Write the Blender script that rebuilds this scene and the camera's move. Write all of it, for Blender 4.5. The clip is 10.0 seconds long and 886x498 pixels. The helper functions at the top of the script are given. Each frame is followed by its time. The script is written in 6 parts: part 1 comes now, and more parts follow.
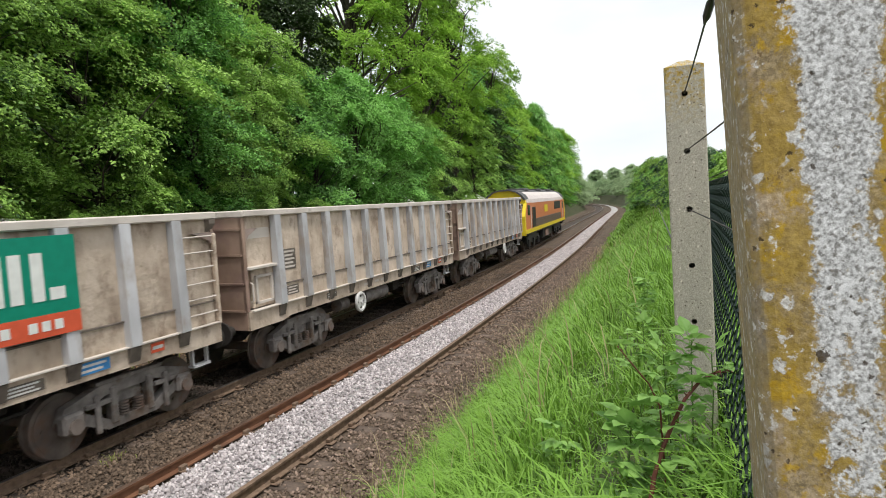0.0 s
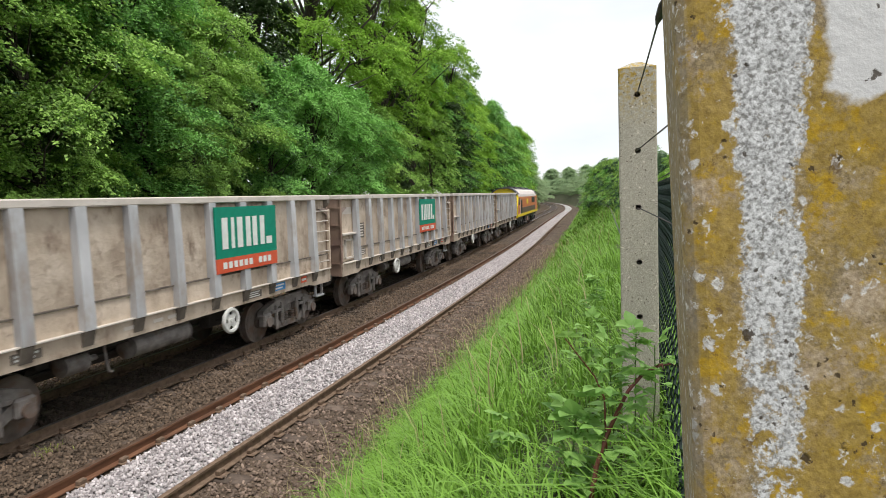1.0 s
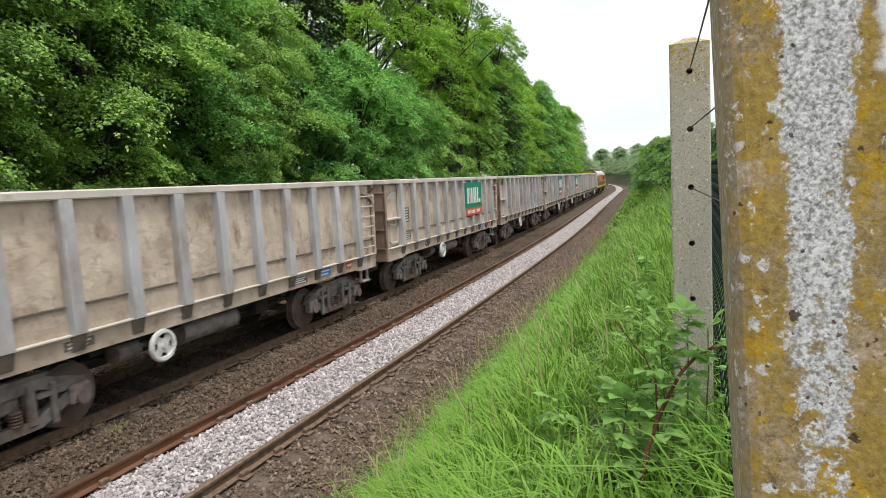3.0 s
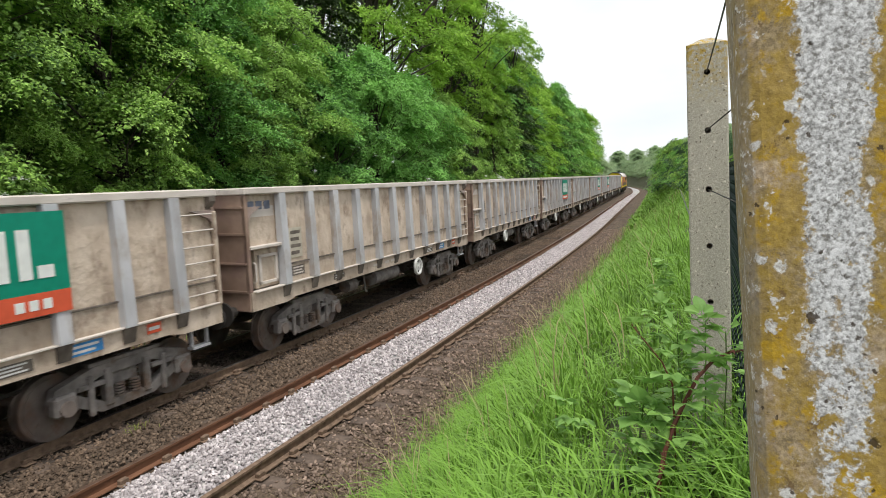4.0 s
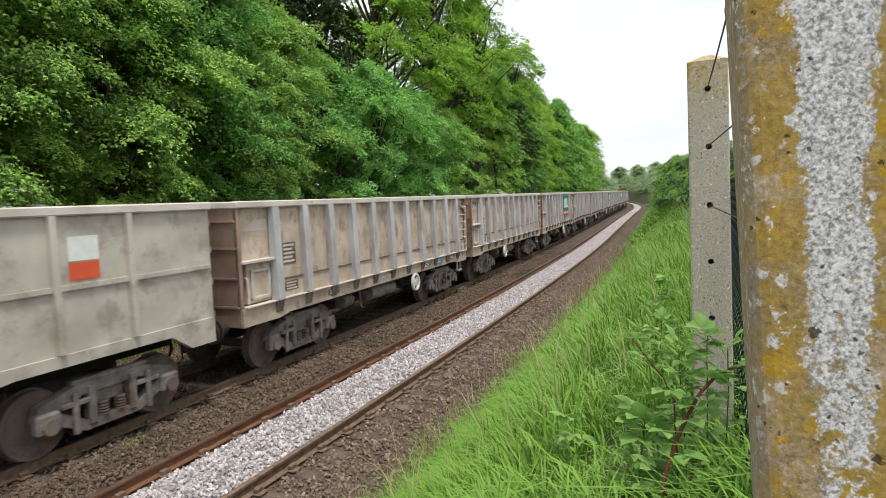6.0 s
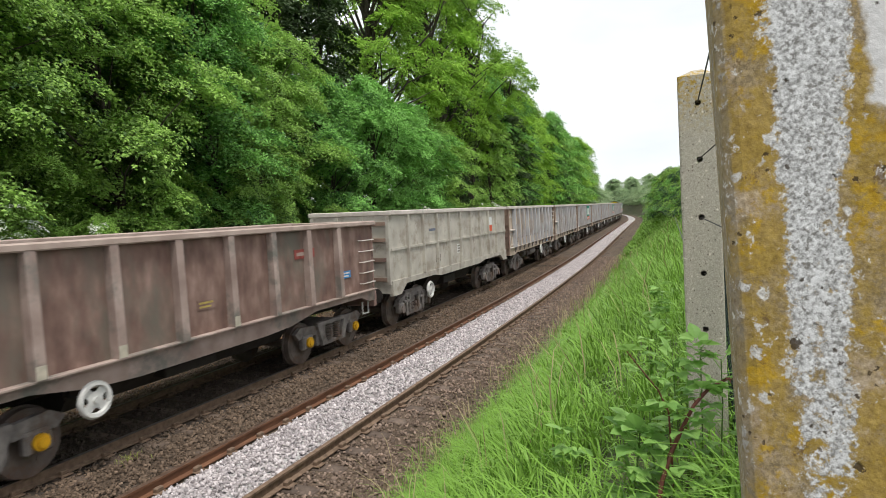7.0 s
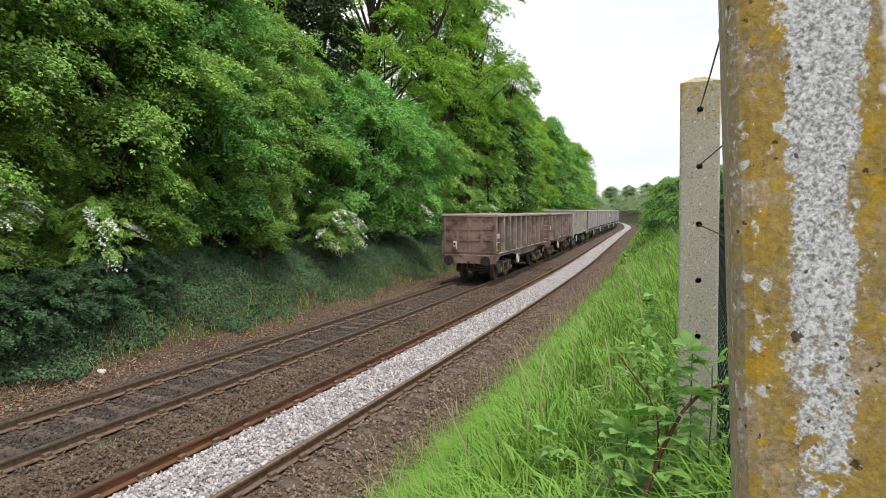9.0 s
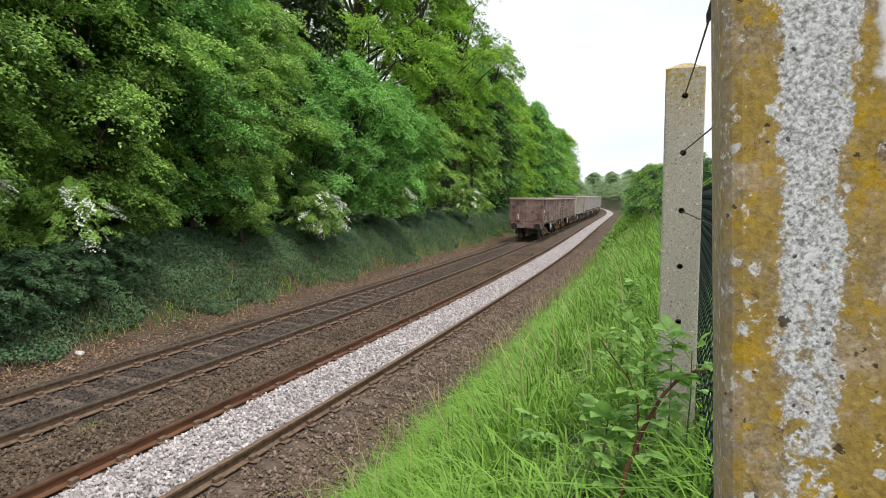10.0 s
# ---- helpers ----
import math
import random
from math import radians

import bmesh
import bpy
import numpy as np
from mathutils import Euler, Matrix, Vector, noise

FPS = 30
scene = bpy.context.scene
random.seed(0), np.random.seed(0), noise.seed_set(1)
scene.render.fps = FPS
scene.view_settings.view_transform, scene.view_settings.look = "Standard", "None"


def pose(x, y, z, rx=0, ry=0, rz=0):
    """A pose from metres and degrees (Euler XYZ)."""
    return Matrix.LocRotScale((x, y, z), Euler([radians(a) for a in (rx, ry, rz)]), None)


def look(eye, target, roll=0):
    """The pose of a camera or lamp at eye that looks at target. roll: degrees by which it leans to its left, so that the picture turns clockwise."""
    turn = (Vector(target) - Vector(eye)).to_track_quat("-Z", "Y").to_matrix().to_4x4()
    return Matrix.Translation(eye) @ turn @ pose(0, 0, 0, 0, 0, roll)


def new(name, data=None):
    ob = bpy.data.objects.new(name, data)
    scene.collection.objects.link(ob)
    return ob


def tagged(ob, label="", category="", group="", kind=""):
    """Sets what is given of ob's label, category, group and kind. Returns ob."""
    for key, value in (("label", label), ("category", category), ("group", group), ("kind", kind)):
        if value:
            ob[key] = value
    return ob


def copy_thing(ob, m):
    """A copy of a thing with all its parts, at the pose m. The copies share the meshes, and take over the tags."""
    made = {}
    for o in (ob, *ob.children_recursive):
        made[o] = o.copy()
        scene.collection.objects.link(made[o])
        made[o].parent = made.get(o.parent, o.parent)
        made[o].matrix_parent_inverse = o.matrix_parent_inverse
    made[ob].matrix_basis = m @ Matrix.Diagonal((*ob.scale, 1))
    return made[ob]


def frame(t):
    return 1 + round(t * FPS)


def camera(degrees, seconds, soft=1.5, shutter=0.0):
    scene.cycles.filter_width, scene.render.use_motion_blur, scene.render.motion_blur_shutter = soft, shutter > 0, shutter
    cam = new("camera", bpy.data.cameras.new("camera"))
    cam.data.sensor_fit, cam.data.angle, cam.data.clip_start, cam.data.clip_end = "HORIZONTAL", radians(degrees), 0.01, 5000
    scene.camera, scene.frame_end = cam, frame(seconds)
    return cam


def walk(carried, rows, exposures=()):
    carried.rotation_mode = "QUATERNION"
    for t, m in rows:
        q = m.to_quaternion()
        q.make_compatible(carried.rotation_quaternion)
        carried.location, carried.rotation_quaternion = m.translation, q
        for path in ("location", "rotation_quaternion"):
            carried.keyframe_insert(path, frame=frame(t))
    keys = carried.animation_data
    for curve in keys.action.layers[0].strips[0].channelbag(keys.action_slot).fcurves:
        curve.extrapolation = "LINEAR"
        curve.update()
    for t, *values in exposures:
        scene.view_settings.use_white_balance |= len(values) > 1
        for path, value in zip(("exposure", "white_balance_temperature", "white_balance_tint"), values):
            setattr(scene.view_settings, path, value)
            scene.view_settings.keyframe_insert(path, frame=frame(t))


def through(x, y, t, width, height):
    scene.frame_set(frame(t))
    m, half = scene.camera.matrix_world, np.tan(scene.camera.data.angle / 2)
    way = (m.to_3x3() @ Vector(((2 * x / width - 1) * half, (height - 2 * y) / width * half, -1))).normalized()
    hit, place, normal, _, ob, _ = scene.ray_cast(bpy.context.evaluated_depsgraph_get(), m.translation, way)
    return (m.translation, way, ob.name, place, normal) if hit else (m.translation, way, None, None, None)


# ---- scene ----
cam = camera(71.0, 10.0, soft=0.5, shutter=0.08)
PATH = [
    (0, (-0.008, 0.011, 3.331), (-0.736, 1.867, 3.179), -2.9),
    (0.5, (-0.007, 0.008, 3.32), (-0.637, 1.899, 3.157), 0.1),
    (1, (-0.003, 0.008, 3.322), (-0.596, 1.911, 3.147), -1.0),
    (1.5, (-0.002, 0.008, 3.323), (-0.582, 1.913, 3.138), -1.6),
    (2, (-0.001, 0.007, 3.322), (-0.586, 1.91, 3.13), -1.3),
    (2.5, (-0.001, 0.002, 3.323), (-0.63, 1.888, 3.109), -1.8),
    (2.7, (0.0, -0.004, 3.324), (-0.687, 1.861, 3.1), -1.9),
    (4, (0.003, -0.003, 3.323), (-0.782, 1.824, 3.109), -2.2),
    (4.5, (0.002, -0.003, 3.322), (-0.793, 1.82, 3.116), -2.1),
    (5, (0.003, -0.004, 3.323), (-0.797, 1.818, 3.126), -2.1),
    (5.5, (0.002, 0.0, 3.321), (-0.791, 1.826, 3.136), -1.8),
    (7, (0.008, -0.01, 3.324), (-0.766, 1.829, 3.198), -2.2),
    (7.5, (0.009, -0.009, 3.323), (-0.772, 1.83, 3.221), -2.4),
    (8, (0.006, -0.007, 3.317), (-0.761, 1.838, 3.225), -1.0),
    (8.5, (0.005, -0.007, 3.314), (-0.756, 1.839, 3.205), -0.2),
    (9, (0.004, -0.005, 3.312), (-0.756, 1.841, 3.185), 0.4),
    (9.5, (0.002, -0.001, 3.31), (-0.736, 1.852, 3.157), 0.9),
    (10, (0.0, 0.0, 3.31), (-0.707, 1.862, 3.133), 1.1),
]
walk(cam, [(t, look(eye, target, roll)) for t, eye, target, roll in PATH])

# ---- world, sun and exposure ----
world = bpy.data.worlds.new("world")
scene.world = world
world.use_nodes = True
wn, wl = world.node_tree.nodes, world.node_tree.links
wn.clear()
sky = wn.new("ShaderNodeTexSky")
sky.sky_type, sky.sun_disc = "NISHITA", False
sky.sun_elevation, sky.sun_rotation = radians(65), radians(120)
sky_bg = wn.new("ShaderNodeBackground")
sky_bg.inputs["Strength"].default_value = 0.10
wl.new(sky.outputs[0], sky_bg.inputs["Color"])
coord = wn.new("ShaderNodeTexCoord")
cloud_map = wn.new("ShaderNodeMapping")
cloud_map.inputs["Scale"].default_value = (1.6, 1.6, 4.5)
cloud_noise = wn.new("ShaderNodeTexNoise")
cloud_noise.inputs["Scale"].default_value = 1.7
cloud_noise.inputs["Detail"].default_value = 5.0
cloud_ramp = wn.new("ShaderNodeValToRGB")
cloud_ramp.color_ramp.elements[0].position, cloud_ramp.color_ramp.elements[0].color = 0.30, (0.80, 0.84, 0.90, 1)
cloud_ramp.color_ramp.elements[1].position, cloud_ramp.color_ramp.elements[1].color = 0.62, (1.0, 1.0, 1.0, 1)
cloud_bg = wn.new("ShaderNodeBackground")
cloud_bg.inputs["Strength"].default_value = 0.94
wl.new(coord.outputs["Generated"], cloud_map.inputs[0])
wl.new(cloud_map.outputs[0], cloud_noise.inputs["Vector"])
wl.new(cloud_noise.outputs[0], cloud_ramp.inputs[0])
wl.new(cloud_ramp.outputs[0], cloud_bg.inputs["Color"])
sky_mix = wn.new("ShaderNodeMixShader")
sky_mix.inputs[0].default_value = 0.86
wl.new(sky_bg.outputs[0], sky_mix.inputs[1])
wl.new(cloud_bg.outputs[0], sky_mix.inputs[2])
sky_out = wn.new("ShaderNodeOutputWorld")
wl.new(sky_mix.outputs[0], sky_out.inputs[0])
sun = new("sun", bpy.data.lights.new("sun", "SUN"))
sun.data.energy, sun.data.angle, sun.data.color = 2.2, radians(11), (1.0, 0.96, 0.90)
sun.matrix_world = look((5.2, -3.4, 17), (0, 0, 0))
scene.view_settings.exposure = 0.38


# ---- materials ----
def material(name, stops, scale=5.0, detail=6.0, rough=0.85, metal=0.0, bump=0.2, fine=40.0, stretch=(1, 1, 1),
             stain=None, stain_scale=1.0, stain_at=(0.5, 0.65), vary=0.0, island=0.0, spec=0.3, subsurface=0.0, distance=0.01):
    """Colour from a noise ramp (stops: position, colour), a second larger stain layer, fine bump, and a change from piece to piece."""
    m = bpy.data.materials.new(name)
    m.use_nodes = True
    n, l = m.node_tree.nodes, m.node_tree.links
    b = n["Principled BSDF"]
    b.inputs["Roughness"].default_value, b.inputs["Metallic"].default_value = rough, metal
    b.inputs["Specular IOR Level"].default_value = spec
    tc = n.new("ShaderNodeTexCoord")
    mp = n.new("ShaderNodeMapping")
    mp.inputs["Scale"].default_value = stretch
    l.new(tc.outputs["Object"], mp.inputs[0])
    t1 = n.new("ShaderNodeTexNoise")
    t1.inputs["Scale"].default_value, t1.inputs["Detail"].default_value = scale, detail
    l.new(mp.outputs[0], t1.inputs["Vector"])
    r1 = n.new("ShaderNodeValToRGB")
    e = r1.color_ramp.elements
    e[0].position, e[0].color = stops[0][0], (*stops[0][1], 1)
    e[1].position, e[1].color = stops[-1][0], (*stops[-1][1], 1)
    for p, c in stops[1:-1]:
        e.new(p).color = (*c, 1)
    l.new(t1.outputs[0], r1.inputs[0])
    col = r1.outputs[0]
    if stain:
        t2 = n.new("ShaderNodeTexNoise")
        t2.inputs["Scale"].default_value, t2.inputs["Detail"].default_value = stain_scale, 7
        t2.inputs["Roughness"].default_value = 0.65
        l.new(mp.outputs[0], t2.inputs["Vector"])
        r2 = n.new("ShaderNodeMapRange")
        r2.inputs[1].default_value, r2.inputs[2].default_value = stain_at
        l.new(t2.outputs[0], r2.inputs[0])
        mx = n.new("ShaderNodeMix")
        mx.data_type = "RGBA"
        l.new(r2.outputs[0], mx.inputs[0])
        l.new(col, mx.inputs[6])
        mx.inputs[7].default_value = (*stain, 1)
        col = mx.outputs[2]
    for amount, node, socket in ((vary, "ShaderNodeObjectInfo", "Random"), (island, "ShaderNodeNewGeometry", "Random Per Island")):
        if amount:
            src = n.new(node)
            mr = n.new("ShaderNodeMapRange")
            mr.inputs[3].default_value, mr.inputs[4].default_value = 1 - amount, 1 + amount
            l.new(src.outputs[socket], mr.inputs[0])
            hs = n.new("ShaderNodeHueSaturation")
            l.new(mr.outputs[0], hs.inputs["Value"])
            l.new(col, hs.inputs["Color"])
            col = hs.outputs[0]
    l.new(col, b.inputs["Base Color"])
    if bump:
        t3 = n.new("ShaderNodeTexNoise")
        t3.inputs["Scale"].default_value, t3.inputs["Detail"].default_value = fine, 4
        l.new(tc.outputs["Object"], t3.inputs["Vector"])
        bp = n.new("ShaderNodeBump")
        bp.inputs["Strength"].default_value, bp.inputs["Distance"].default_value = bump, distance
        l.new(t3.outputs[0], bp.inputs["Height"])
        l.new(bp.outputs[0], b.inputs["Normal"])
    return m


def leaf_material(name, dark, light, through=0.35, rough=0.55, patch=0.6, single=0.34):
    """Leaves: colour changes leaf by leaf and in patches, and some light comes through."""
    m = bpy.data.materials.new(name)
    m.use_nodes = True
    n, l = m.node_tree.nodes, m.node_tree.links
    b = n["Principled BSDF"]
    b.inputs["Roughness"].default_value = rough
    b.inputs["Specular IOR Level"].default_value = 0.28
    geo = n.new("ShaderNodeNewGeometry")
    tc = n.new("ShaderNodeTexCoord")
    t = n.new("ShaderNodeTexNoise")
    t.inputs["Scale"].default_value, t.inputs["Detail"].default_value = patch, 3
    l.new(tc.outputs["Object"], t.inputs["Vector"])
    info = n.new("ShaderNodeObjectInfo")
    a1 = n.new("ShaderNodeMath")
    a1.operation = "MULTIPLY_ADD"
    a1.inputs[1].default_value = single
    l.new(geo.outputs["Random Per Island"], a1.inputs[0])
    l.new(t.outputs[0], a1.inputs[2])
    a2 = n.new("ShaderNodeMath")
    a2.operation = "MULTIPLY_ADD"
    a2.inputs[1].default_value = 0.25
    l.new(info.outputs["Random"], a2.inputs[0])
    l.new(a1.outputs[0], a2.inputs[2])
    r = n.new("ShaderNodeValToRGB")
    r.color_ramp.elements[0].position, r.color_ramp.elements[0].color = 0.42, (*dark, 1)
    r.color_ramp.elements[1].position, r.color_ramp.elements[1].color = 0.90, (*light, 1)
    l.new(a2.outputs[0], r.inputs[0])
    l.new(r.outputs[0], b.inputs["Base Color"])
    tr = n.new("ShaderNodeBsdfTranslucent")
    l.new(r.outputs[0], tr.inputs["Color"])
    mx = n.new("ShaderNodeMixShader")
    mx.inputs[0].default_value = through
    l.new(b.outputs[0], mx.inputs[1])
    l.new(tr.outputs[0], mx.inputs[2])
    l.new(mx.outputs[0], n["Material Output"].inputs["Surface"])
    return m


def flat(name, c, rough=0.6, metal=0.0, wear=0.25):
    d = tuple(v * (1 - wear) for v in c)
    return material(name, [(0.35, d), (0.65, c)], scale=7, rough=rough, metal=metal, bump=0.08, fine=60)


M = {
    "ballast_ground": material("ballast_ground", [(0.3, (0.055, 0.039, 0.027)), (0.7, (0.16, 0.113, 0.079))], scale=26, bump=0.9, fine=24,
                               distance=0.04, stain=(0.06, 0.045, 0.032), stain_scale=0.6),
    "brown_stone": material("brown_stone", [(0.3, (0.088, 0.061, 0.042)), (0.7, (0.21, 0.150, 0.106))], scale=9, bump=0.3, island=0.32,
                            stain=(0.07, 0.055, 0.042), stain_scale=0.5),
    "track_stone": material("track_stone", [(0.3, (0.058, 0.045, 0.037)), (0.7, (0.140, 0.108, 0.088))], scale=9, bump=0.3, island=0.3),
    "track_bed": material("track_bed", [(0.3, (0.035, 0.027, 0.022)), (0.7, (0.10, 0.078, 0.062))], scale=26, bump=0.9, fine=24, distance=0.04),
    "pink_stone": material("pink_stone", [(0.3, (0.110, 0.079, 0.059)), (0.7, (0.295, 0.216, 0.168))], scale=9, bump=0.3, island=0.4),
    "white_stone": material("white_stone", [(0.3, (0.33, 0.295, 0.295)), (0.7, (0.60, 0.55, 0.55))], scale=9, bump=0.3, island=0.42),
    "rail_rust": material("rail_rust", [(0.3, (0.10, 0.045, 0.024)), (0.7, (0.21, 0.10, 0.055))], scale=12, stretch=(1, 0.15, 1), bump=0.2,
                          stain=(0.07, 0.04, 0.027), stain_scale=2.0),
    "rail_brown": material("rail_brown", [(0.3, (0.115, 0.077, 0.053)), (0.7, (0.225, 0.152, 0.104))], scale=12, bump=0.2),
    "rail_head": material("rail_head", [(0.3, (0.10, 0.06, 0.042)), (0.7, (0.18, 0.115, 0.08))], scale=6, rough=0.45, metal=0.4, bump=0.05),
    "rail_shine": material("rail_shine", [(0.3, (0.16, 0.135, 0.12)), (0.7, (0.26, 0.225, 0.20))], scale=6, rough=0.35, metal=0.7, bump=0.05),
    "sleeper": material("sleeper", [(0.3, (0.075, 0.055, 0.043)), (0.7, (0.165, 0.122, 0.095))], scale=8, bump=0.5, vary=0.2),
    "soil": material("soil", [(0.3, (0.03, 0.04, 0.015)), (0.7, (0.07, 0.085, 0.03))], scale=3, bump=0.8, fine=12, distance=0.05,
                     stain=(0.09, 0.062, 0.04), stain_scale=0.8),
    "bark": material("bark", [(0.3, (0.03, 0.024, 0.018)), (0.7, (0.10, 0.085, 0.065))], scale=6, stretch=(4, 4, 0.8), bump=0.8, fine=20, distance=0.03),
    "leaf_mid": leaf_material("leaf_mid", (0.017, 0.070, 0.024), (0.360, 0.575, 0.125), through=0.34, rough=0.5, patch=1.3, single=0.50),
    "leaf_lime": leaf_material("leaf_lime", (0.100, 0.230, 0.024), (0.380, 0.620, 0.090), through=0.46),
    "leaf_hazel": leaf_material("leaf_hazel", (0.020, 0.088, 0.029), (0.255, 0.525, 0.118), through=0.33, rough=0.5, patch=1.5, single=0.46),
    "leaf_dark": leaf_material("leaf_dark", (0.016, 0.036, 0.012), (0.060, 0.105, 0.032), through=0.15),
    # distance haze is put into these leaves as a paler, greyer green
    "leaf_far_haze": leaf_material("leaf_far_haze", (0.24, 0.36, 0.19), (0.44, 0.56, 0.32), through=0.5),
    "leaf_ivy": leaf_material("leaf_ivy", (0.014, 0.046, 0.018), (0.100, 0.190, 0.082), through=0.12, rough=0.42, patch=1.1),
    "leaf_blossom": leaf_material("leaf_blossom", (0.70, 0.71, 0.62), (0.93, 0.93, 0.88), through=0.25),
    "grass": leaf_material("grass", (0.009, 0.038, 0.004), (0.205, 0.385, 0.052), through=0.22, rough=0.5, patch=3.2, single=0.62),
    "weed_leaf": leaf_material("weed_leaf", (0.10, 0.12, 0.03), (0.28, 0.32, 0.08), through=0.2),
    "leaf_litter": leaf_material("leaf_litter", (0.12, 0.060, 0.030), (0.40, 0.25, 0.14), through=0.1, rough=0.7),
    "grass_dry": leaf_material("grass_dry", (0.26, 0.21, 0.10), (0.50, 0.43, 0.24), through=0.3),
    "bramble_leaf": leaf_material("bramble_leaf", (0.12, 0.27, 0.055), (0.31, 0.52, 0.14), through=0.35, rough=0.45, patch=6),
    "green_stem": flat("green_stem", (0.12, 0.20, 0.05), rough=0.5),
    "bramble_stem": flat("bramble_stem", (0.15, 0.048, 0.032), rough=0.5),
    "wagon_side": material("wagon_side", [(0.25, (0.315, 0.243, 0.184)), (0.5, (0.49, 0.40, 0.313)), (0.75, (0.62, 0.525, 0.43))], scale=2.6, detail=12, bump=0.6,
                           fine=6.5, distance=0.05, stain=(0.17, 0.115, 0.082), stain_scale=3.4, stain_at=(0.54, 0.74), vary=0.12, stretch=(1, 1, 0.6)),
    "wagon_rib": material("wagon_rib", [(0.3, (0.36, 0.36, 0.37)), (0.7, (0.53, 0.53, 0.54))], scale=2.2, bump=0.1, vary=0.1,
                          stain=(0.33, 0.285, 0.245), stain_scale=1.4, stretch=(1, 1, 0.5)),
    "wagon_end": material("wagon_end", [(0.3, (0.21, 0.14, 0.103)), (0.7, (0.36, 0.255, 0.195))], scale=1.8, bump=0.15, vary=0.15,
                          stain=(0.23, 0.15, 0.13), stain_scale=1.0),
    "wagon_rim": material("wagon_rim", [(0.3, (0.47, 0.42, 0.37)), (0.7, (0.68, 0.62, 0.56))], scale=3, bump=0.15, stretch=(1, 0.4, 1),
                          stain=(0.20, 0.165, 0.14), stain_scale=3.0, stain_at=(0.58, 0.75)),
    "wagon_dirt": material("wagon_dirt", [(0.3, (0.085, 0.07, 0.058)), (0.7, (0.20, 0.17, 0.14))], scale=4, bump=0.3),
    "brown_side": material("brown_side", [(0.25, (0.092, 0.054, 0.044)), (0.5, (0.182, 0.115, 0.093)), (0.75, (0.31, 0.215, 0.178))], scale=3.2, detail=12, bump=0.3,
                           fine=5, distance=0.03, stain=(0.135, 0.122, 0.098), stain_scale=0.6, stain_at=(0.52, 0.66), vary=0.12, stretch=(1, 1, 0.5)),
    "brown_rim": material("brown_rim", [(0.3, (0.30, 0.225, 0.19)), (0.7, (0.48, 0.385, 0.33))], scale=2.0, bump=0.1),
    "brown_rib": material("brown_rib", [(0.3, (0.25, 0.182, 0.156)), (0.7, (0.44, 0.345, 0.30))], scale=2.0, bump=0.1, stain=(0.17, 0.16, 0.14), stain_scale=1.3),
    "brown_end": material("brown_end", [(0.3, (0.205, 0.128, 0.106)), (0.7, (0.36, 0.240, 0.205))], scale=1.5, bump=0.12, stain=(0.13, 0.082, 0.068), stain_scale=2.2),
    "light_side": material("light_side", [(0.3, (0.38, 0.35, 0.30)), (0.7, (0.54, 0.51, 0.44))], scale=1.6, bump=0.15, stain=(0.32, 0.28, 0.23), stain_scale=2.2),
    "bogie": material("bogie", [(0.3, (0.115, 0.103, 0.096)), (0.7, (0.265, 0.242, 0.225))], scale=5, bump=0.3, stain=(0.13, 0.09, 0.065), stain_scale=2.0),
    "wheel": material("wheel", [(0.3, (0.085, 0.070, 0.062)), (0.7, (0.20, 0.165, 0.145))], scale=4, bump=0.15, stain=(0.15, 0.095, 0.07), stain_scale=3.0),
    "under": flat("under", (0.045, 0.04, 0.036), rough=0.9),
    "faded_red": flat("faded_red", (0.30, 0.075, 0.06), wear=0.4),
    "faded_yellow": flat("faded_yellow", (0.55, 0.42, 0.12), wear=0.4),
    "sign_green": flat("sign_green", (0.0, 0.235, 0.145), wear=0.12),
    "sign_red": flat("sign_red", (0.66, 0.105, 0.045), wear=0.12),
    "sign_white": flat("sign_white", (0.74, 0.76, 0.72), wear=0.12),
    "sign_blue": flat("sign_blue", (0.055, 0.25, 0.55), wear=0.2),
    "yellow": flat("yellow", (0.70, 0.38, 0.015), wear=0.3),
    "white_paint": flat("white_paint", (0.66, 0.66, 0.63), wear=0.2),
    "black_paint": flat("black_paint", (0.03, 0.03, 0.032)),
    "loco_orange": flat("loco_orange", (0.66, 0.22, 0.095), rough=0.4, wear=0.1),
    "loco_black": flat("loco_black", (0.035, 0.034, 0.034), rough=0.45),
    "loco_yellow": flat("loco_yellow", (0.80, 0.62, 0.03), rough=0.45, wear=0.1),
    # pinkish-grey roof, whitened in its colour to carry the far haze
    "loco_roof": flat("loco_roof", (0.70, 0.62, 0.58), rough=0.5),
    "loco_grey": flat("loco_grey", (0.17, 0.115, 0.095), rough=0.4),
    "loco_dark_roof": flat("loco_dark_roof", (0.10, 0.10, 0.10), rough=0.7),
    "glass": flat("glass", (0.02, 0.025, 0.03), rough=0.1),
    "lamp_red": flat("lamp_red", (0.60, 0.05, 0.03), wear=0.1),
    "wire": flat("wire", (0.028, 0.026, 0.026), rough=0.5, metal=0.3),
    "mesh_green": flat("mesh_green", (0.010, 0.024, 0.019), rough=0.5),
    "faded_blue": flat("faded_blue", (0.17, 0.19, 0.25), wear=0.4),
    "cream_plate": flat("cream_plate", (0.55, 0.50, 0.40), wear=0.25),
    "litter": flat("litter", (0.7, 0.7, 0.66)),
}


# ---- mesh helpers ----
def part(name, bm, mat, parent=None, label="", smooth=False):
    """Links a bmesh as one mesh object, under a thing or a part where one is given."""
    me = bpy.data.meshes.new(name)
    bm.normal_update()
    bm.to_mesh(me)
    bm.free()
    return part_of(name, me, mat, parent, label, smooth)


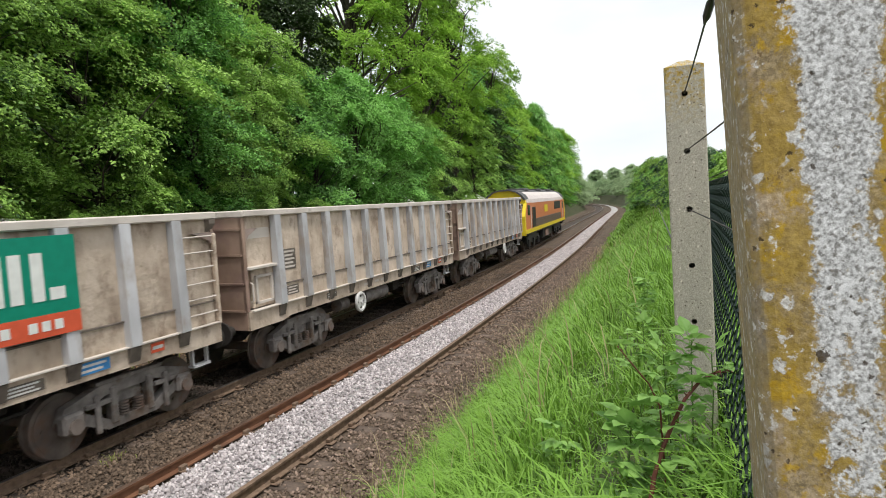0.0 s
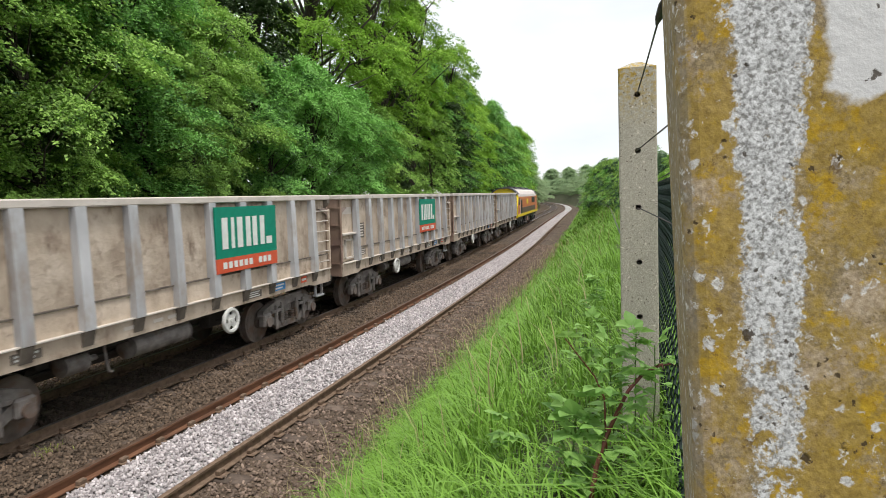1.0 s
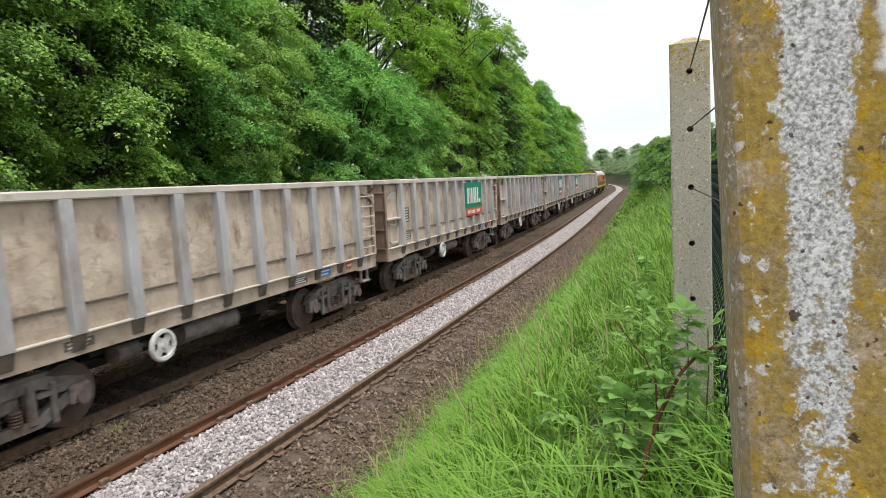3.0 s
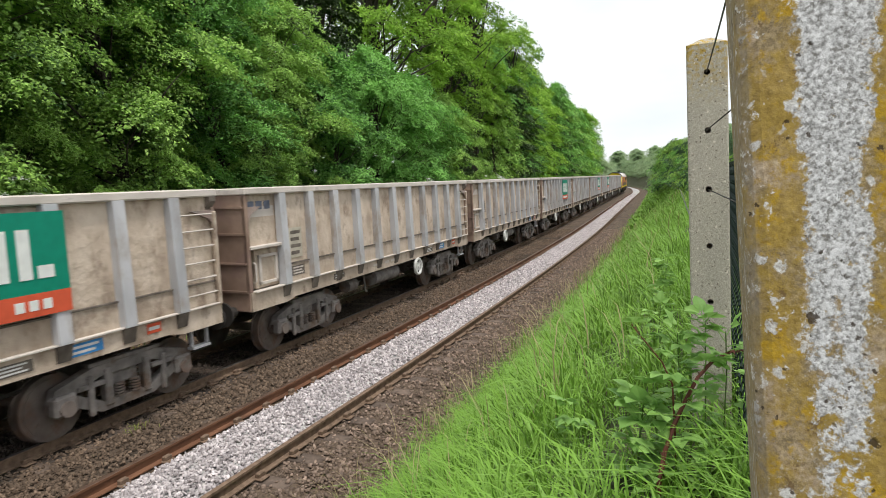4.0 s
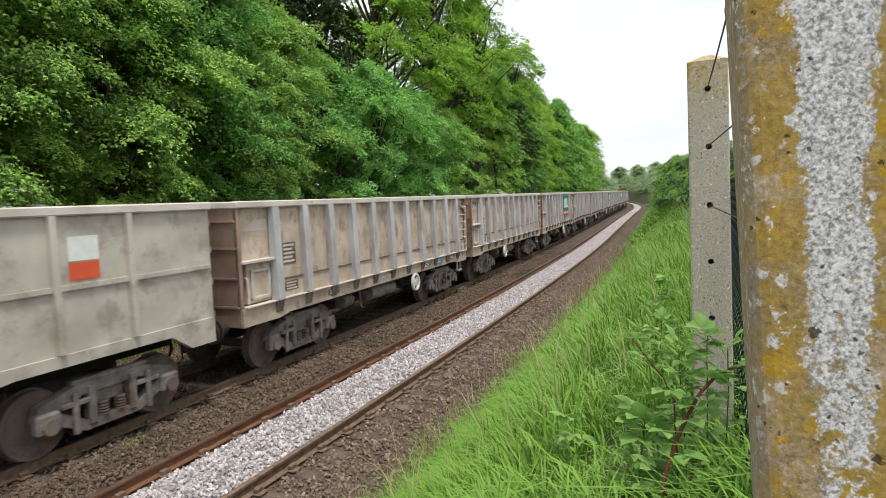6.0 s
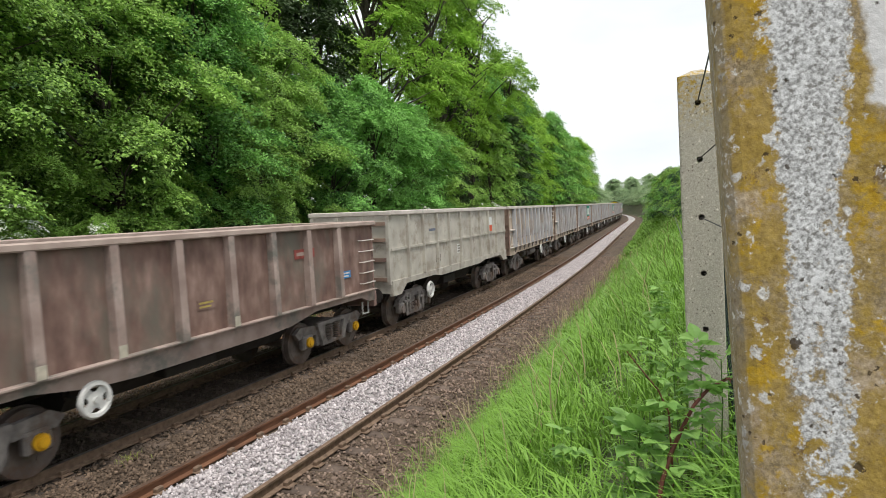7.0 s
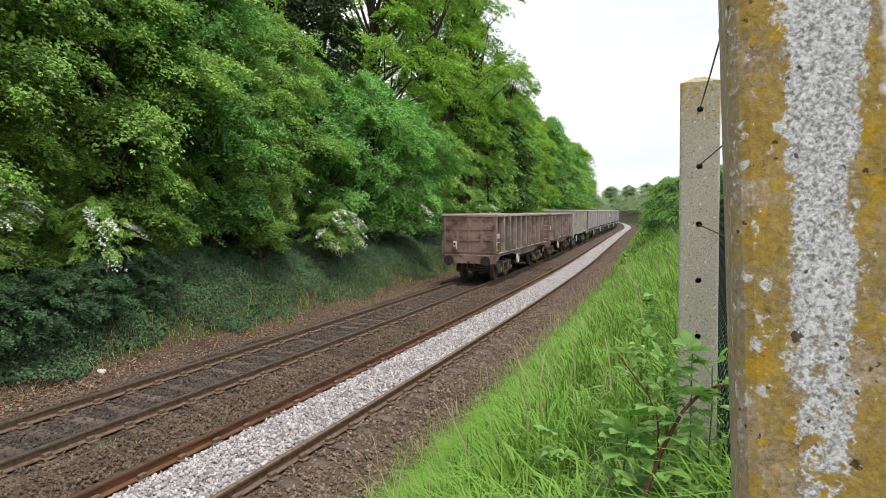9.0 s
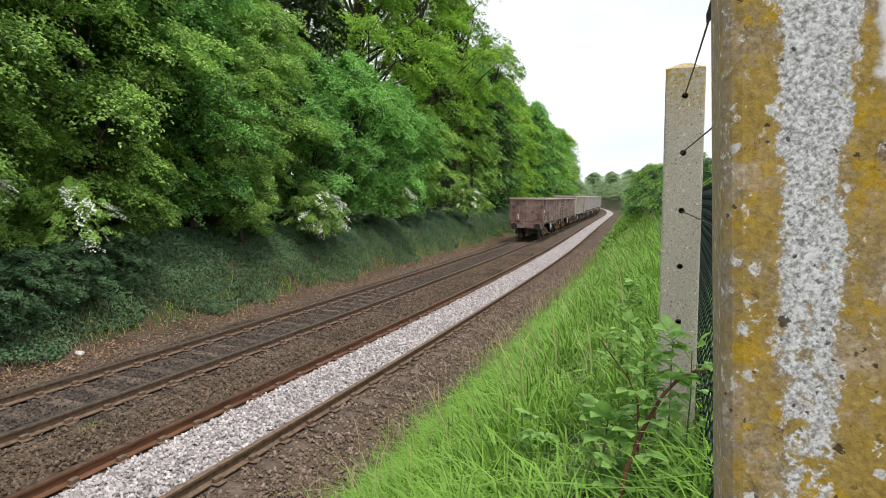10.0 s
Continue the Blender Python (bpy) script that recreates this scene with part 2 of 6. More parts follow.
def part_of(name, me, mat, parent=None, label="", smooth=False):
    if mat and not me.materials:
        me.materials.append(M[mat] if isinstance(mat, str) else mat)
    if smooth:
        me.polygons.foreach_set("use_smooth", [True] * len(me.polygons))
    ob = new(name, me)
    if parent:
        ob.parent = parent
    return tagged(ob, label=label)


def box(bm, x0, x1, y0, y1, z0, z1, bevel=0.0):
    made = bmesh.ops.create_cube(bm, size=1.0, matrix=Matrix.Translation(((x0 + x1) / 2, (y0 + y1) / 2, (z0 + z1) / 2)) @ Matrix.Diagonal((x1 - x0, y1 - y0, z1 - z0, 1)))
    if bevel:
        edges = list({e for v in made["verts"] for e in v.link_edges})
        bmesh.ops.bevel(bm, geom=edges, offset=bevel, segments=1, affect="EDGES")
    return bm


def boxes(*rows, bevel=0.0):
    bm = bmesh.new()
    for r in rows:
        box(bm, *r, bevel=bevel)
    return bm


def cyl(bm, c, axis, r, length, seg=20, r2=None):
    turn = {"x": Matrix.Rotation(radians(90), 4, "Y"), "y": Matrix.Rotation(radians(-90), 4, "X"), "z": Matrix.Identity(4)}[axis]
    bmesh.ops.create_cone(bm, cap_ends=True, segments=seg, radius1=r, radius2=r if r2 is None else r2, depth=length, matrix=Matrix.Translation(c) @ turn)
    return bm


def tube(bm, points, r, seg=6):
    """A round bar along points."""
    points = [Vector(p) for p in points]
    rings = []
    for i, p in enumerate(points):
        d = (points[min(i + 1, len(points) - 1)] - points[max(i - 1, 0)]).normalized()
        u = d.cross(Vector((0.31, 0.17, 0.93))).normalized()
        w = d.cross(u)
        rad = r[i] if isinstance(r, (list, tuple)) else r
        rings.append([bm.verts.new(p + rad * (math.cos(2 * math.pi * k / seg) * u + math.sin(2 * math.pi * k / seg) * w)) for k in range(seg)])
    for a, b in zip(rings, rings[1:]):
        for k in range(seg):
            bm.faces.new((a[k], a[(k + 1) % seg], b[(k + 1) % seg], b[k]))
    bm.faces.new(rings[0][::-1])
    bm.faces.new(rings[-1])
    return bm


def prism(bm, outline, axis, a, b):
    """An outline swept straight: axis x takes (y, z) points, axis y takes (x, z)."""
    def at(p, s):
        return (s, p[0], p[1]) if axis == "x" else (p[0], s, p[1])
    lo = [bm.verts.new(at(p, a)) for p in outline]
    hi = [bm.verts.new(at(p, b)) for p in outline]
    n = len(outline)
    for i in range(n):
        bm.faces.new((lo[i], lo[(i + 1) % n], hi[(i + 1) % n], hi[i]))
    bm.faces.new(lo[::-1])
    bm.faces.new(hi)
    bmesh.ops.recalc_face_normals(bm, faces=bm.faces[:])
    return bm


def raw_mesh(name, verts, faces):
    """A mesh from arrays: verts (n, 3) and faces (m, 3 or 4)."""
    me = bpy.data.meshes.new(name)
    n, k = faces.shape
    me.vertices.add(len(verts))
    me.vertices.foreach_set("co", np.ascontiguousarray(verts, dtype=np.float32).ravel())
    me.loops.add(n * k)
    me.loops.foreach_set("vertex_index", np.ascontiguousarray(faces, dtype=np.int32).ravel())
    me.polygons.add(n)
    me.polygons.foreach_set("loop_start", np.arange(0, n * k, k, dtype=np.int32))
    me.update(calc_edges=True)
    return me


# ---- the line: a reference curve through the camera's foot, bending to the left ----
STEP = 0.5
S0 = -320.0
s_axis = np.arange(S0, 1200.0, STEP)
kappa = np.where(s_axis < 47.5, 1 / 660, np.where(s_axis < 118, -1 / 12000, np.where(s_axis < 330, 1 / 520, 0.0)))
theta = np.cumsum(kappa) * STEP
theta -= np.interp(0, s_axis, theta)
ref_x = np.cumsum(-np.sin(theta)) * STEP
ref_y = np.cumsum(np.cos(theta)) * STEP
ref_x -= np.interp(0, s_axis, ref_x)
ref_y -= np.interp(0, s_axis, ref_y)


def line_xy(s, lat):
    """World x and y of points at distance s along the line and lat metres to its right."""
    th = np.interp(s, s_axis, theta)
    return np.interp(s, s_axis, ref_x) + lat * np.cos(th), np.interp(s, s_axis, ref_y) + lat * np.sin(th)


def heading(s):
    return math.degrees(float(np.interp(s, s_axis, theta)))


RAIL_A, RAIL_B, RAIL_C, RAIL_D = -5.04, -6.545, -8.305, -9.81
FAR_LINE = (RAIL_C + RAIL_D) / 2
PROFILE_LAT = [-400, -60, -25, -18, -14.7, -13.9, -13.0, -12.35, -11.9, -11.0, -10.5, -4.3, -3.85, -3.45, -2.9, -0.9, -0.2, 0.4, 2, 60, 400]
PROFILE_Z = [4.0, 3.2, 2.6, 2.2, 1.75, 1.35, 0.65, -0.15, -0.36, -0.36, -0.20, -0.20, -0.34, -0.30, 0.05, 2.0, 2.55, 2.68, 2.75, 3.0, 4.0]


def ground_z(lat):
    return np.interp(lat, PROFILE_LAT, PROFILE_Z)


# ---- ground ----
def build_ground():
    ss = np.concatenate([np.arange(-300, -20, 20), np.arange(-20, 60, 0.5), np.arange(60, 150, 2), np.arange(150, 400, 10), np.arange(400, 1151, 50)])
    lats = np.array(sorted(set(PROFILE_LAT + list(np.arange(-15, 1, 0.25)) + [-200, -100, -40, 5, 10, 20, 30, 100, 200])))
    S, L = np.meshgrid(ss, lats, indexing="ij")
    X, Y = line_xy(S, L)
    Z = ground_z(L) + np.where((L < -12.3) | (L > -3.7), 0.06 * np.sin(1.7 * S + 2.1 * L) * np.sin(0.9 * S - 1.3 * L), 0.012 * np.sin(5 * S + 3 * L))
    n, k = S.shape
    idx = np.arange(n * k).reshape(n, k)
    faces = np.stack([idx[:-1, :-1], idx[1:, :-1], idx[1:, 1:], idx[:-1, 1:]], -1).reshape(-1, 4)[:, ::-1]
    me = raw_mesh("ground", np.stack([X, Y, Z], -1).reshape(-1, 3), faces)
    me.materials.append(M["soil"])
    me.materials.append(M["ballast_ground"])
    mid = (L[:-1, :-1] + L[1:, 1:]).reshape(-1) / 2
    me.materials.append(M["track_bed"])
    bed = np.abs(mid - FAR_LINE) < 0.95
    me.polygons.foreach_set("material_index", np.where(bed, 2, (mid > -12.3) & (mid < -3.5)).astype(np.int32))
    me.polygons.foreach_set("use_smooth", [True] * len(me.polygons))
    tagged(new("ground", me), "railway cutting floor of brown ballast between grassy and ivy-covered banks", "ground", kind="structure")


build_ground()


# ---- rails and sleepers ----
def rail(name, lat, mat, head, label, s0=-40.0, s1=300.0):
    foot = [(-0.07, -0.165), (0.07, -0.165), (0.07, -0.15), (0.012, -0.13), (0.012, -0.045), (0.036, -0.035), (0.036, -0.004), (0.028, 0.0),
            (-0.028, 0.0), (-0.036, -0.004), (-0.036, -0.035), (-0.012, -0.045), (-0.012, -0.13), (-0.07, -0.15)]
    ss = np.concatenate([np.arange(s0, 60, 1.0), np.arange(60, s1 + 1, 4.0)])
    bm = bmesh.new()
    rings = []
    for s in ss:
        ring = []
        for dx, z in foot:
            x, y = line_xy(s, lat + dx)
            ring.append(bm.verts.new((x, y, z)))
        rings.append(ring)
    n = len(foot)
    for a, b in zip(rings, rings[1:]):
        for i in range(n):
            f = bm.faces.new((a[i], b[i], b[(i + 1) % n], a[(i + 1) % n]))
            f.material_index = 1 if i in (6, 7, 8) else 0
    bmesh.ops.recalc_face_normals(bm, faces=bm.faces[:])
    ob = part(name, bm, None, None)
    ob.data.materials.append(M[mat])
    ob.data.materials.append(M[head])
    return tagged(ob, label, "rail", "running rails", "structure")


rail("rail", RAIL_A, "rail_brown", "rail_brown", "dull brown steel rail beside white ballast")
rail("rail", RAIL_B, "rail_rust", "rail_head", "orange-rusted steel rail beside white ballast")
rail("rail", RAIL_C, "rail_brown", "rail_shine", "worn steel rail with brown web on dark sleepers")
rail("rail", RAIL_D, "rail_brown", "rail_shine", "worn steel rail with brown web on dark sleepers")


def build_sleepers():
    """Dark sleepers that lie level with the stones, each with two chairs."""
    me = bpy.data.meshes.new("sleeper")
    bm = boxes((-1.27, 1.27, -0.125, 0.125, -0.30, -0.183), bevel=0.012)
    bm.to_mesh(me)
    bm.free()
    chair = bpy.data.meshes.new("rail_chair")
    bm = boxes((-0.17, 0.17, -0.085, 0.085, -0.17, -0.145), (0.045, 0.115, -0.06, 0.06, -0.147, -0.09), (-0.115, -0.045, -0.06, 0.06, -0.147, -0.09), bevel=0.01)
    bm.to_mesh(chair)
    bm.free()
    for centre, label in ((FAR_LINE, "dark weathered sleeper set level with brown ballast"), ((RAIL_A + RAIL_B) / 2, "sleeper buried under white ballast")):
        for i in range(95):
            s = 1.0 + i * 0.68
            x, y = line_xy(s, centre)
            ob = part_of("sleeper", me, "sleeper")
            ob.matrix_basis = pose(x, y, 0, 0, 0, heading(s))
            tagged(ob, label, "sleeper", "sleepers", "structure")
            for side in (-0.7525, 0.7525):
                c = part_of("rail_chair", chair, "rail_brown", ob)
                c.location = (side, 0, 0)


build_sleepers()


# ---- the train: every vehicle rolls along +y of its own space, rail level at z = 0 ----
SPEED, PITCH = 19.07, 12.8
WHEEL_R = 0.46
wheelsets = []


def wheelset(parent, y):
    bm = bmesh.new()
    for x in (-0.76, 0.76):
        out = 1 if x > 0 else -1
        cyl(bm, (x, 0, 0), "x", WHEEL_R, 0.125, 36)
        cyl(bm, (x - 0.075 * out, 0, 0), "x", WHEEL_R + 0.028, 0.03, 36)
        cyl(bm, (x + 0.066 * out, 0, 0), "x", WHEEL_R - 0.06, 0.012, 36)
        cyl(bm, (x + 0.09 * out, 0, 0), "x", 0.13, 0.08, 18)
        for k in range(4):
            a = k * math.pi / 2
            cyl(bm, (x + 0.075 * out, 0.27 * math.cos(a), 0.27 * math.sin(a)), "x", 0.028, 0.012, 8)
    cyl(bm, (0, 0, 0), "x", 0.085, 1.5, 14)
    ob = part("wheelset", bm, "wheel", parent)
    ob.location = (0, y, WHEEL_R)
    return ob


def cast_bogie(parent, y, half_base=1.03):
    """A three-piece bogie: open side frames of a bowed top and bottom chord, springs under the bolster, and hung brake levers."""
    b0 = half_base
    bm = boxes((-1.0, 1.0, -0.24, 0.24, 0.52, 0.80), bevel=0.03)
    for side in (-1, 1):
        a, b = sorted((0.92 * side, 1.07 * side))
        prism(bm, [(-b0 - 0.16, 0.56), (-b0 - 0.10, 0.74), (-0.55, 0.90), (0.55, 0.90), (b0 + 0.10, 0.74), (b0 + 0.16, 0.56), (b0 - 0.14, 0.60), (0.46, 0.74), (-0.46, 0.74), (-b0 + 0.14, 0.60)], "x", a, b)
        prism(bm, [(-b0 + 0.10, 0.64), (-b0 + 0.08, 0.46), (-0.46, 0.22), (0.46, 0.22), (b0 - 0.08, 0.46), (b0 - 0.10, 0.64), (0.40, 0.35), (-0.40, 0.35)], "x", a, b)
        a, b = sorted((0.95 * side, 1.10 * side))
        for d in (-1, 1):
            box(bm, a, b, *sorted((d * 0.27, d * 0.40)), 0.28, 0.84, bevel=0.02)
            box(bm, *sorted((0.96 * side, 1.14 * side)), d * b0 - 0.17, d * b0 + 0.17, 0.36, 0.66, bevel=0.04)
            box(bm, *sorted((1.04 * side, 1.12 * side)), *sorted((d * (b0 - 0.62), d * (b0 - 0.20))), 0.62, 0.69, bevel=0.01)
            box(bm, *sorted((1.06 * side, 1.13 * side)), *sorted((d * (b0 - 0.44), d * (b0 - 0.35))), 0.22, 0.80, bevel=0.02)
        box(bm, *sorted((0.96 * side, 1.08 * side)), -0.62, 0.62, 0.90, 0.96, bevel=0.01)
    frame_ob = part("bogie", bm, "bogie", parent, "grey cast steel bogie")
    frame_ob.location = (0, y, 0)
    for side in (-1, 1):
        for yy in (-0.14, 0.14):
            bm = bmesh.new()
            for k in range(5):
                cyl(bm, (1.02 * side, yy, 0.37 + k * 0.042), "z", 0.082, 0.024, 12)
            part("coil_spring", bm, "wheel", frame_ob)
    for yy in (-b0, b0):
        for side in (-1, 1):
            bm = bmesh.new()
            cyl(bm, (1.15 * side, yy, 0.47), "x", 0.11, 0.06, 16)
            part("axlebox_cover", bm, "wheel", frame_ob)
        wheelsets.append(wheelset(frame_ob, yy))
    return frame_ob


def plate_bogie(parent, y, half_base=1.0):
    """A welded bogie with coil springs and yellow axlebox covers."""
    bm = boxes((-1.0, 1.0, -0.22, 0.22, 0.50, 0.85), bevel=0.03)
    b0 = half_base
    for side in (-1, 1):
        a, b = sorted((0.90 * side, 1.0 * side))
        prism(bm, [(-b0 - 0.42, 0.74), (-b0 - 0.30, 0.60), (-b0 + 0.36, 0.60), (-0.62, 0.33), (0.62, 0.33), (b0 - 0.36, 0.60), (b0 + 0.30, 0.60), (b0 + 0.42, 0.74),
                   (b0 + 0.2, 0.86), (0.62, 0.80), (-0.62, 0.80), (-b0 - 0.2, 0.86)], "x", a, b)
        a, b = sorted((0.96 * side, 1.08 * side))
        prism(bm, [(-0.66, 0.80), (-0.48, 0.80), (-0.30, 0.40), (-0.48, 0.36)], "x", a, b)
        prism(bm, [(0.66, 0.80), (0.48, 0.80), (0.30, 0.40), (0.48, 0.36)], "x", a, b)
        box(bm, a, b, -0.66, 0.66, 0.78, 0.86)
        box(bm, a, b, -0.5, 0.5, 0.32, 0.40)
    frame_ob = part("bogie", bm, "bogie", parent, "dark welded steel bogie")
    frame_ob.location = (0, y, 0)
    for side in (-1, 1):
        for yy in (-0.16, 0.16):
            bm = bmesh.new()
            for k in range(7):
                cyl(bm, (1.04 * side, yy, 0.43 + k * 0.05), "z", 0.085, 0.026, 14)
            part("coil_spring", bm, "wheel", frame_ob)
    for yy in (-b0, b0):
        for side in (-1, 1):
            bm = boxes((*sorted((0.9 * side, 1.06 * side)), yy - 0.2, yy + 0.2, 0.34, 0.66), bevel=0.04)
            part("axlebox", bm, "bogie", frame_ob)
            bm = bmesh.new()
            cyl(bm, (1.08 * side, yy, 0.50), "x", 0.115, 0.06, 18)
            cyl(bm, (1.12 * side, yy, 0.50), "x", 0.07, 0.04, 14)
            part("axlebox_cover", bm, "yellow", frame_ob, "yellow axlebox cover")
        wheelsets.append(wheelset(frame_ob, yy))
    return frame_ob


def handwheel(parent, y, x=1.30, z=0.85):
    bm = bmesh.new()
    r, seg = 0.225, 24
    tube(bm, [(0, r * math.cos(2 * math.pi * k / seg), r * math.sin(2 * math.pi * k / seg)) for k in range(seg + 1)], 0.046, 6)
    for k in range(4):
        a = math.pi / 4 + k * math.pi / 2
        bmesh.ops.create_cube(bm, size=1.0, matrix=Matrix.Rotation(a, 4, "X") @ Matrix.Translation((0, r / 2, 0)) @ Matrix.Diagonal((0.02, r, 0.125, 1)))
    cyl(bm, (0, 0, 0), "x", 0.115, 0.03, 16)
    cyl(bm, (0.02, 0, 0), "x", 0.045, 0.05, 10)
    ob = part("handwheel", bm, "white_paint", parent, "white brake handwheel")
    ob.location = (x, y, z)
    bm = bmesh.new()
    cyl(bm, (x - 0.3, y, z), "x", 0.025, 0.6, 8)
    box(bm, x - 0.62, x - 0.55, y - 0.06, y + 0.06, z - 0.05, 1.1)
    part("handwheel_shaft", bm, "under", parent)


def couplings(parent, y0, y1, lower=0.95):
    for y, d in ((y0, -1), (y1, 1)):
        for x in (-0.86, 0.86):
            bm = bmesh.new()
            cyl(bm, (x, y + 0.12 * d, 1.03), "y", 0.10, 0.26, 14)
            cyl(bm, (x, y + 0.27 * d, 1.03), "y", 0.225, 0.04, 20)
            part("buffer", bm, "under", parent, "black oval buffer")
        bm = bmesh.new()
        tube(bm, [(0.0, y, 0.98), (0.0, y + 0.16 * d, 0.94), (0.0, y + 0.2 * d, 0.70), (0.0, y + 0.12 * d, 0.55)], 0.035, 6)
        tube(bm, [(0.28, y, 0.95), (0.30, y + 0.14 * d, 0.80), (0.30, y + 0.16 * d, 0.55), (0.22, y + 0.12 * d, 0.45)], 0.022, 6)
        part("coupling_hook", bm, "under", parent)


def plate_with_bars(parent, name, x, y, z, w, h, mat, bars, bar_mat, label):
    """A flat plate on the side, with plain bars where the small writing is."""
    ob = part(name, boxes((x, x + 0.006, y - w / 2, y + w / 2, z - h / 2, z + h / 2)), mat, parent, label)
    for i in range(bars):
        zz = z + h * (0.5 - (i + 0.7) / (bars + 0.4)) if bars > 1 else z
        hh = h * 0.5 / (bars + 0.4)
        part("writing_bar", boxes((x + 0.005, x + 0.009, y - w * 0.4, y + w * (0.38 - 0.12 * (i % 2)), zz - hh / 2, zz + hh / 2)), bar_mat, ob)


def grey_wagon():
    """Bogie box wagon with eleven standing ribs a side."""
    w = tagged(new("open_wagon"), "dusty grey-brown bogie box wagon with light grey ribs on rails", "wagon", "box wagons in the train")
    y0, y1 = -5.85, 6.2
    part("floor_plate", boxes((-1.22, 1.22, y0 + 0.1, y1 - 0.1, 1.30, 1.39)), "wagon_dirt", w)
    for side in (-1, 1):
        part("body_side", boxes((*sorted((1.18 * side, 1.225 * side)), y0 + 1.0, y1 - 0.02, 1.80, 3.25)), "wagon_side", w)
        part("lower_side", boxes((*sorted((1.18 * side, 1.262 * side)), y0 + 1.0, y1 - 0.1, 1.40, 1.775)), "wagon_side", w)
        part("waist_strip", boxes((*sorted((1.18 * side, 1.285 * side)), y0 + 1.0, y1 - 0.1, 1.775, 1.80)), "wagon_dirt", w)
    for side in (-1, 1):
        prism_rows = [(y0 + 0.02, 1.40), (y1 - 0.02, 1.40), (y1 - 0.02, 1.04), (y1 - 0.9, 1.04), (y1 - 1.2, 1.10), (y0 + 1.4, 1.10), (y0 + 1.1, 1.04), (y0 + 0.02, 1.04)]
        bm = prism(bmesh.new(), prism_rows, "x", *sorted((1.18 * side, 1.30 * side)))
        part("solebar", bm, "wagon_side", w)
        bm = boxes((*sorted((1.2 * side, 1.36 * side)), y0 + 0.1, y1 - 0.1, 1.392, 1.412))
        part("ledge", bm, "wagon_rim", w)
        bm = boxes((*sorted((1.17 * side, 1.335 * side)), y0, y1, 3.23, 3.36), bevel=0.02)
        part("top_rim", bm, "wagon_rim", w, "pale scuffed top rim")
        for i in range(11):
            y = -4.78 + i * 1.005
            bm = bmesh.new()
            outer = [(1.22 * side, 3.24), (1.345 * side, 3.24), (1.40 * side, 1.43), (1.40 * side, 1.405), (1.22 * side, 1.405)]
            prism(bm, outer, "y", y - 0.098, y + 0.098)
            part("rib", bm, "wagon_rib", w, "light grey rib")
            bm = prism(bmesh.new(), [(1.30 * side, 1.39), (1.375 * side, 1.39), (1.315 * side, 1.16), (1.30 * side, 1.16)], "y", y - 0.10, y + 0.10)
            part("gusset", bm, "wagon_dirt", w)
    for y, d in ((y0, 1), (y1, -1)):
        bm = boxes((-1.26, 1.26, *sorted((y, y + 0.06 * d)), 1.05, 3.28))
        part("end_wall", bm, "wagon_end", w, "brown end wall with pressed ribs")
        for z in (1.42, 1.95, 2.5, 3.0):
            part("end_rib", boxes((-1.24, 1.24, *sorted((y - 0.03 * d, y - 0.001 * d)), z - 0.02, z + 0.02)), "wagon_end", w)
        part("top_rim", boxes((-1.33, 1.33, *sorted((y - 0.03 * d, y + 0.12 * d)), 3.225, 3.355), bevel=0.02), "wagon_rim", w)
    for side in (-1, 1):
        xa, xb = sorted((1.20 * side, 1.245 * side))
        part("hopper_plate", prism(bmesh.new(), [(y0 + 0.04, 3.24), (y0 + 1.02, 3.24), (y0 + 1.02, 2.26), (y0 + 0.04, 2.26)], "x", *sorted((1.12 * side, 1.19 * side))), "wagon_side", w)
        part("corner_strip", boxes((*sorted((1.19 * side, 1.29 * side)), y0, y0 + 0.09, 1.40, 3.24), bevel=0.015), "wagon_end", w)
        part("platform", boxes((*sorted((1.0 * side, 1.33 * side)), y0 + 0.05, y0 + 1.03, 2.20, 2.26), bevel=0.01), "wagon_rim", w)
        part("locker", boxes((*sorted((1.0 * side, 1.20 * side)), y0 + 0.30, y0 + 0.98, 1.42, 2.20), bevel=0.02), "wagon_side", w)
        bm = boxes((*sorted((1.2 * side, 1.25 * side)), y0 + 0.36, y0 + 0.92, 2.02, 2.07), (*sorted((1.2 * side, 1.25 * side)), y0 + 0.36, y0 + 0.92, 1.50, 1.55),
                   (*sorted((1.2 * side, 1.25 * side)), y0 + 0.36, y0 + 0.42, 1.50, 2.07), (*sorted((1.2 * side, 1.25 * side)), y0 + 0.86, y0 + 0.92, 1.50, 2.07))
        part("door_frame", bm, "wagon_rim", w)
        bm = bmesh.new()
        tube(bm, [(1.24 * side, y0 + 0.18, 1.95), (1.30 * side, y0 + 0.18, 1.92), (1.30 * side, y0 + 0.18, 1.60), (1.24 * side, y0 + 0.18, 1.57)], 0.018, 6)
        part("grab_rail", bm, "wagon_rim", w)
        part("rim_bracket", prism(bmesh.new(), [(1.2 * side, 3.23), (1.34 * side, 3.23), (1.34 * side, 3.15), (1.2 * side, 2.98)], "y", y1 - 0.16, y1 - 0.02), "wagon_dirt", w)
        for k in range(6):
            z = 1.62 + k * 0.265
            bm = bmesh.new()
            tube(bm, [(1.24 * side, y1 - 0.88, z), (1.34 * side, y1 - 0.86, z), (1.34 * side, y1 - 0.14, z), (1.24 * side, y1 - 0.12, z)], 0.014, 5)
            part("ladder_rung", bm, "wagon_rim", w)
        part("corner_post", boxes((*sorted((1.25 * side, 1.34 * side)), y1 - 0.09, y1 - 0.02, 1.37, 2.98), bevel=0.015), "wagon_side", w)
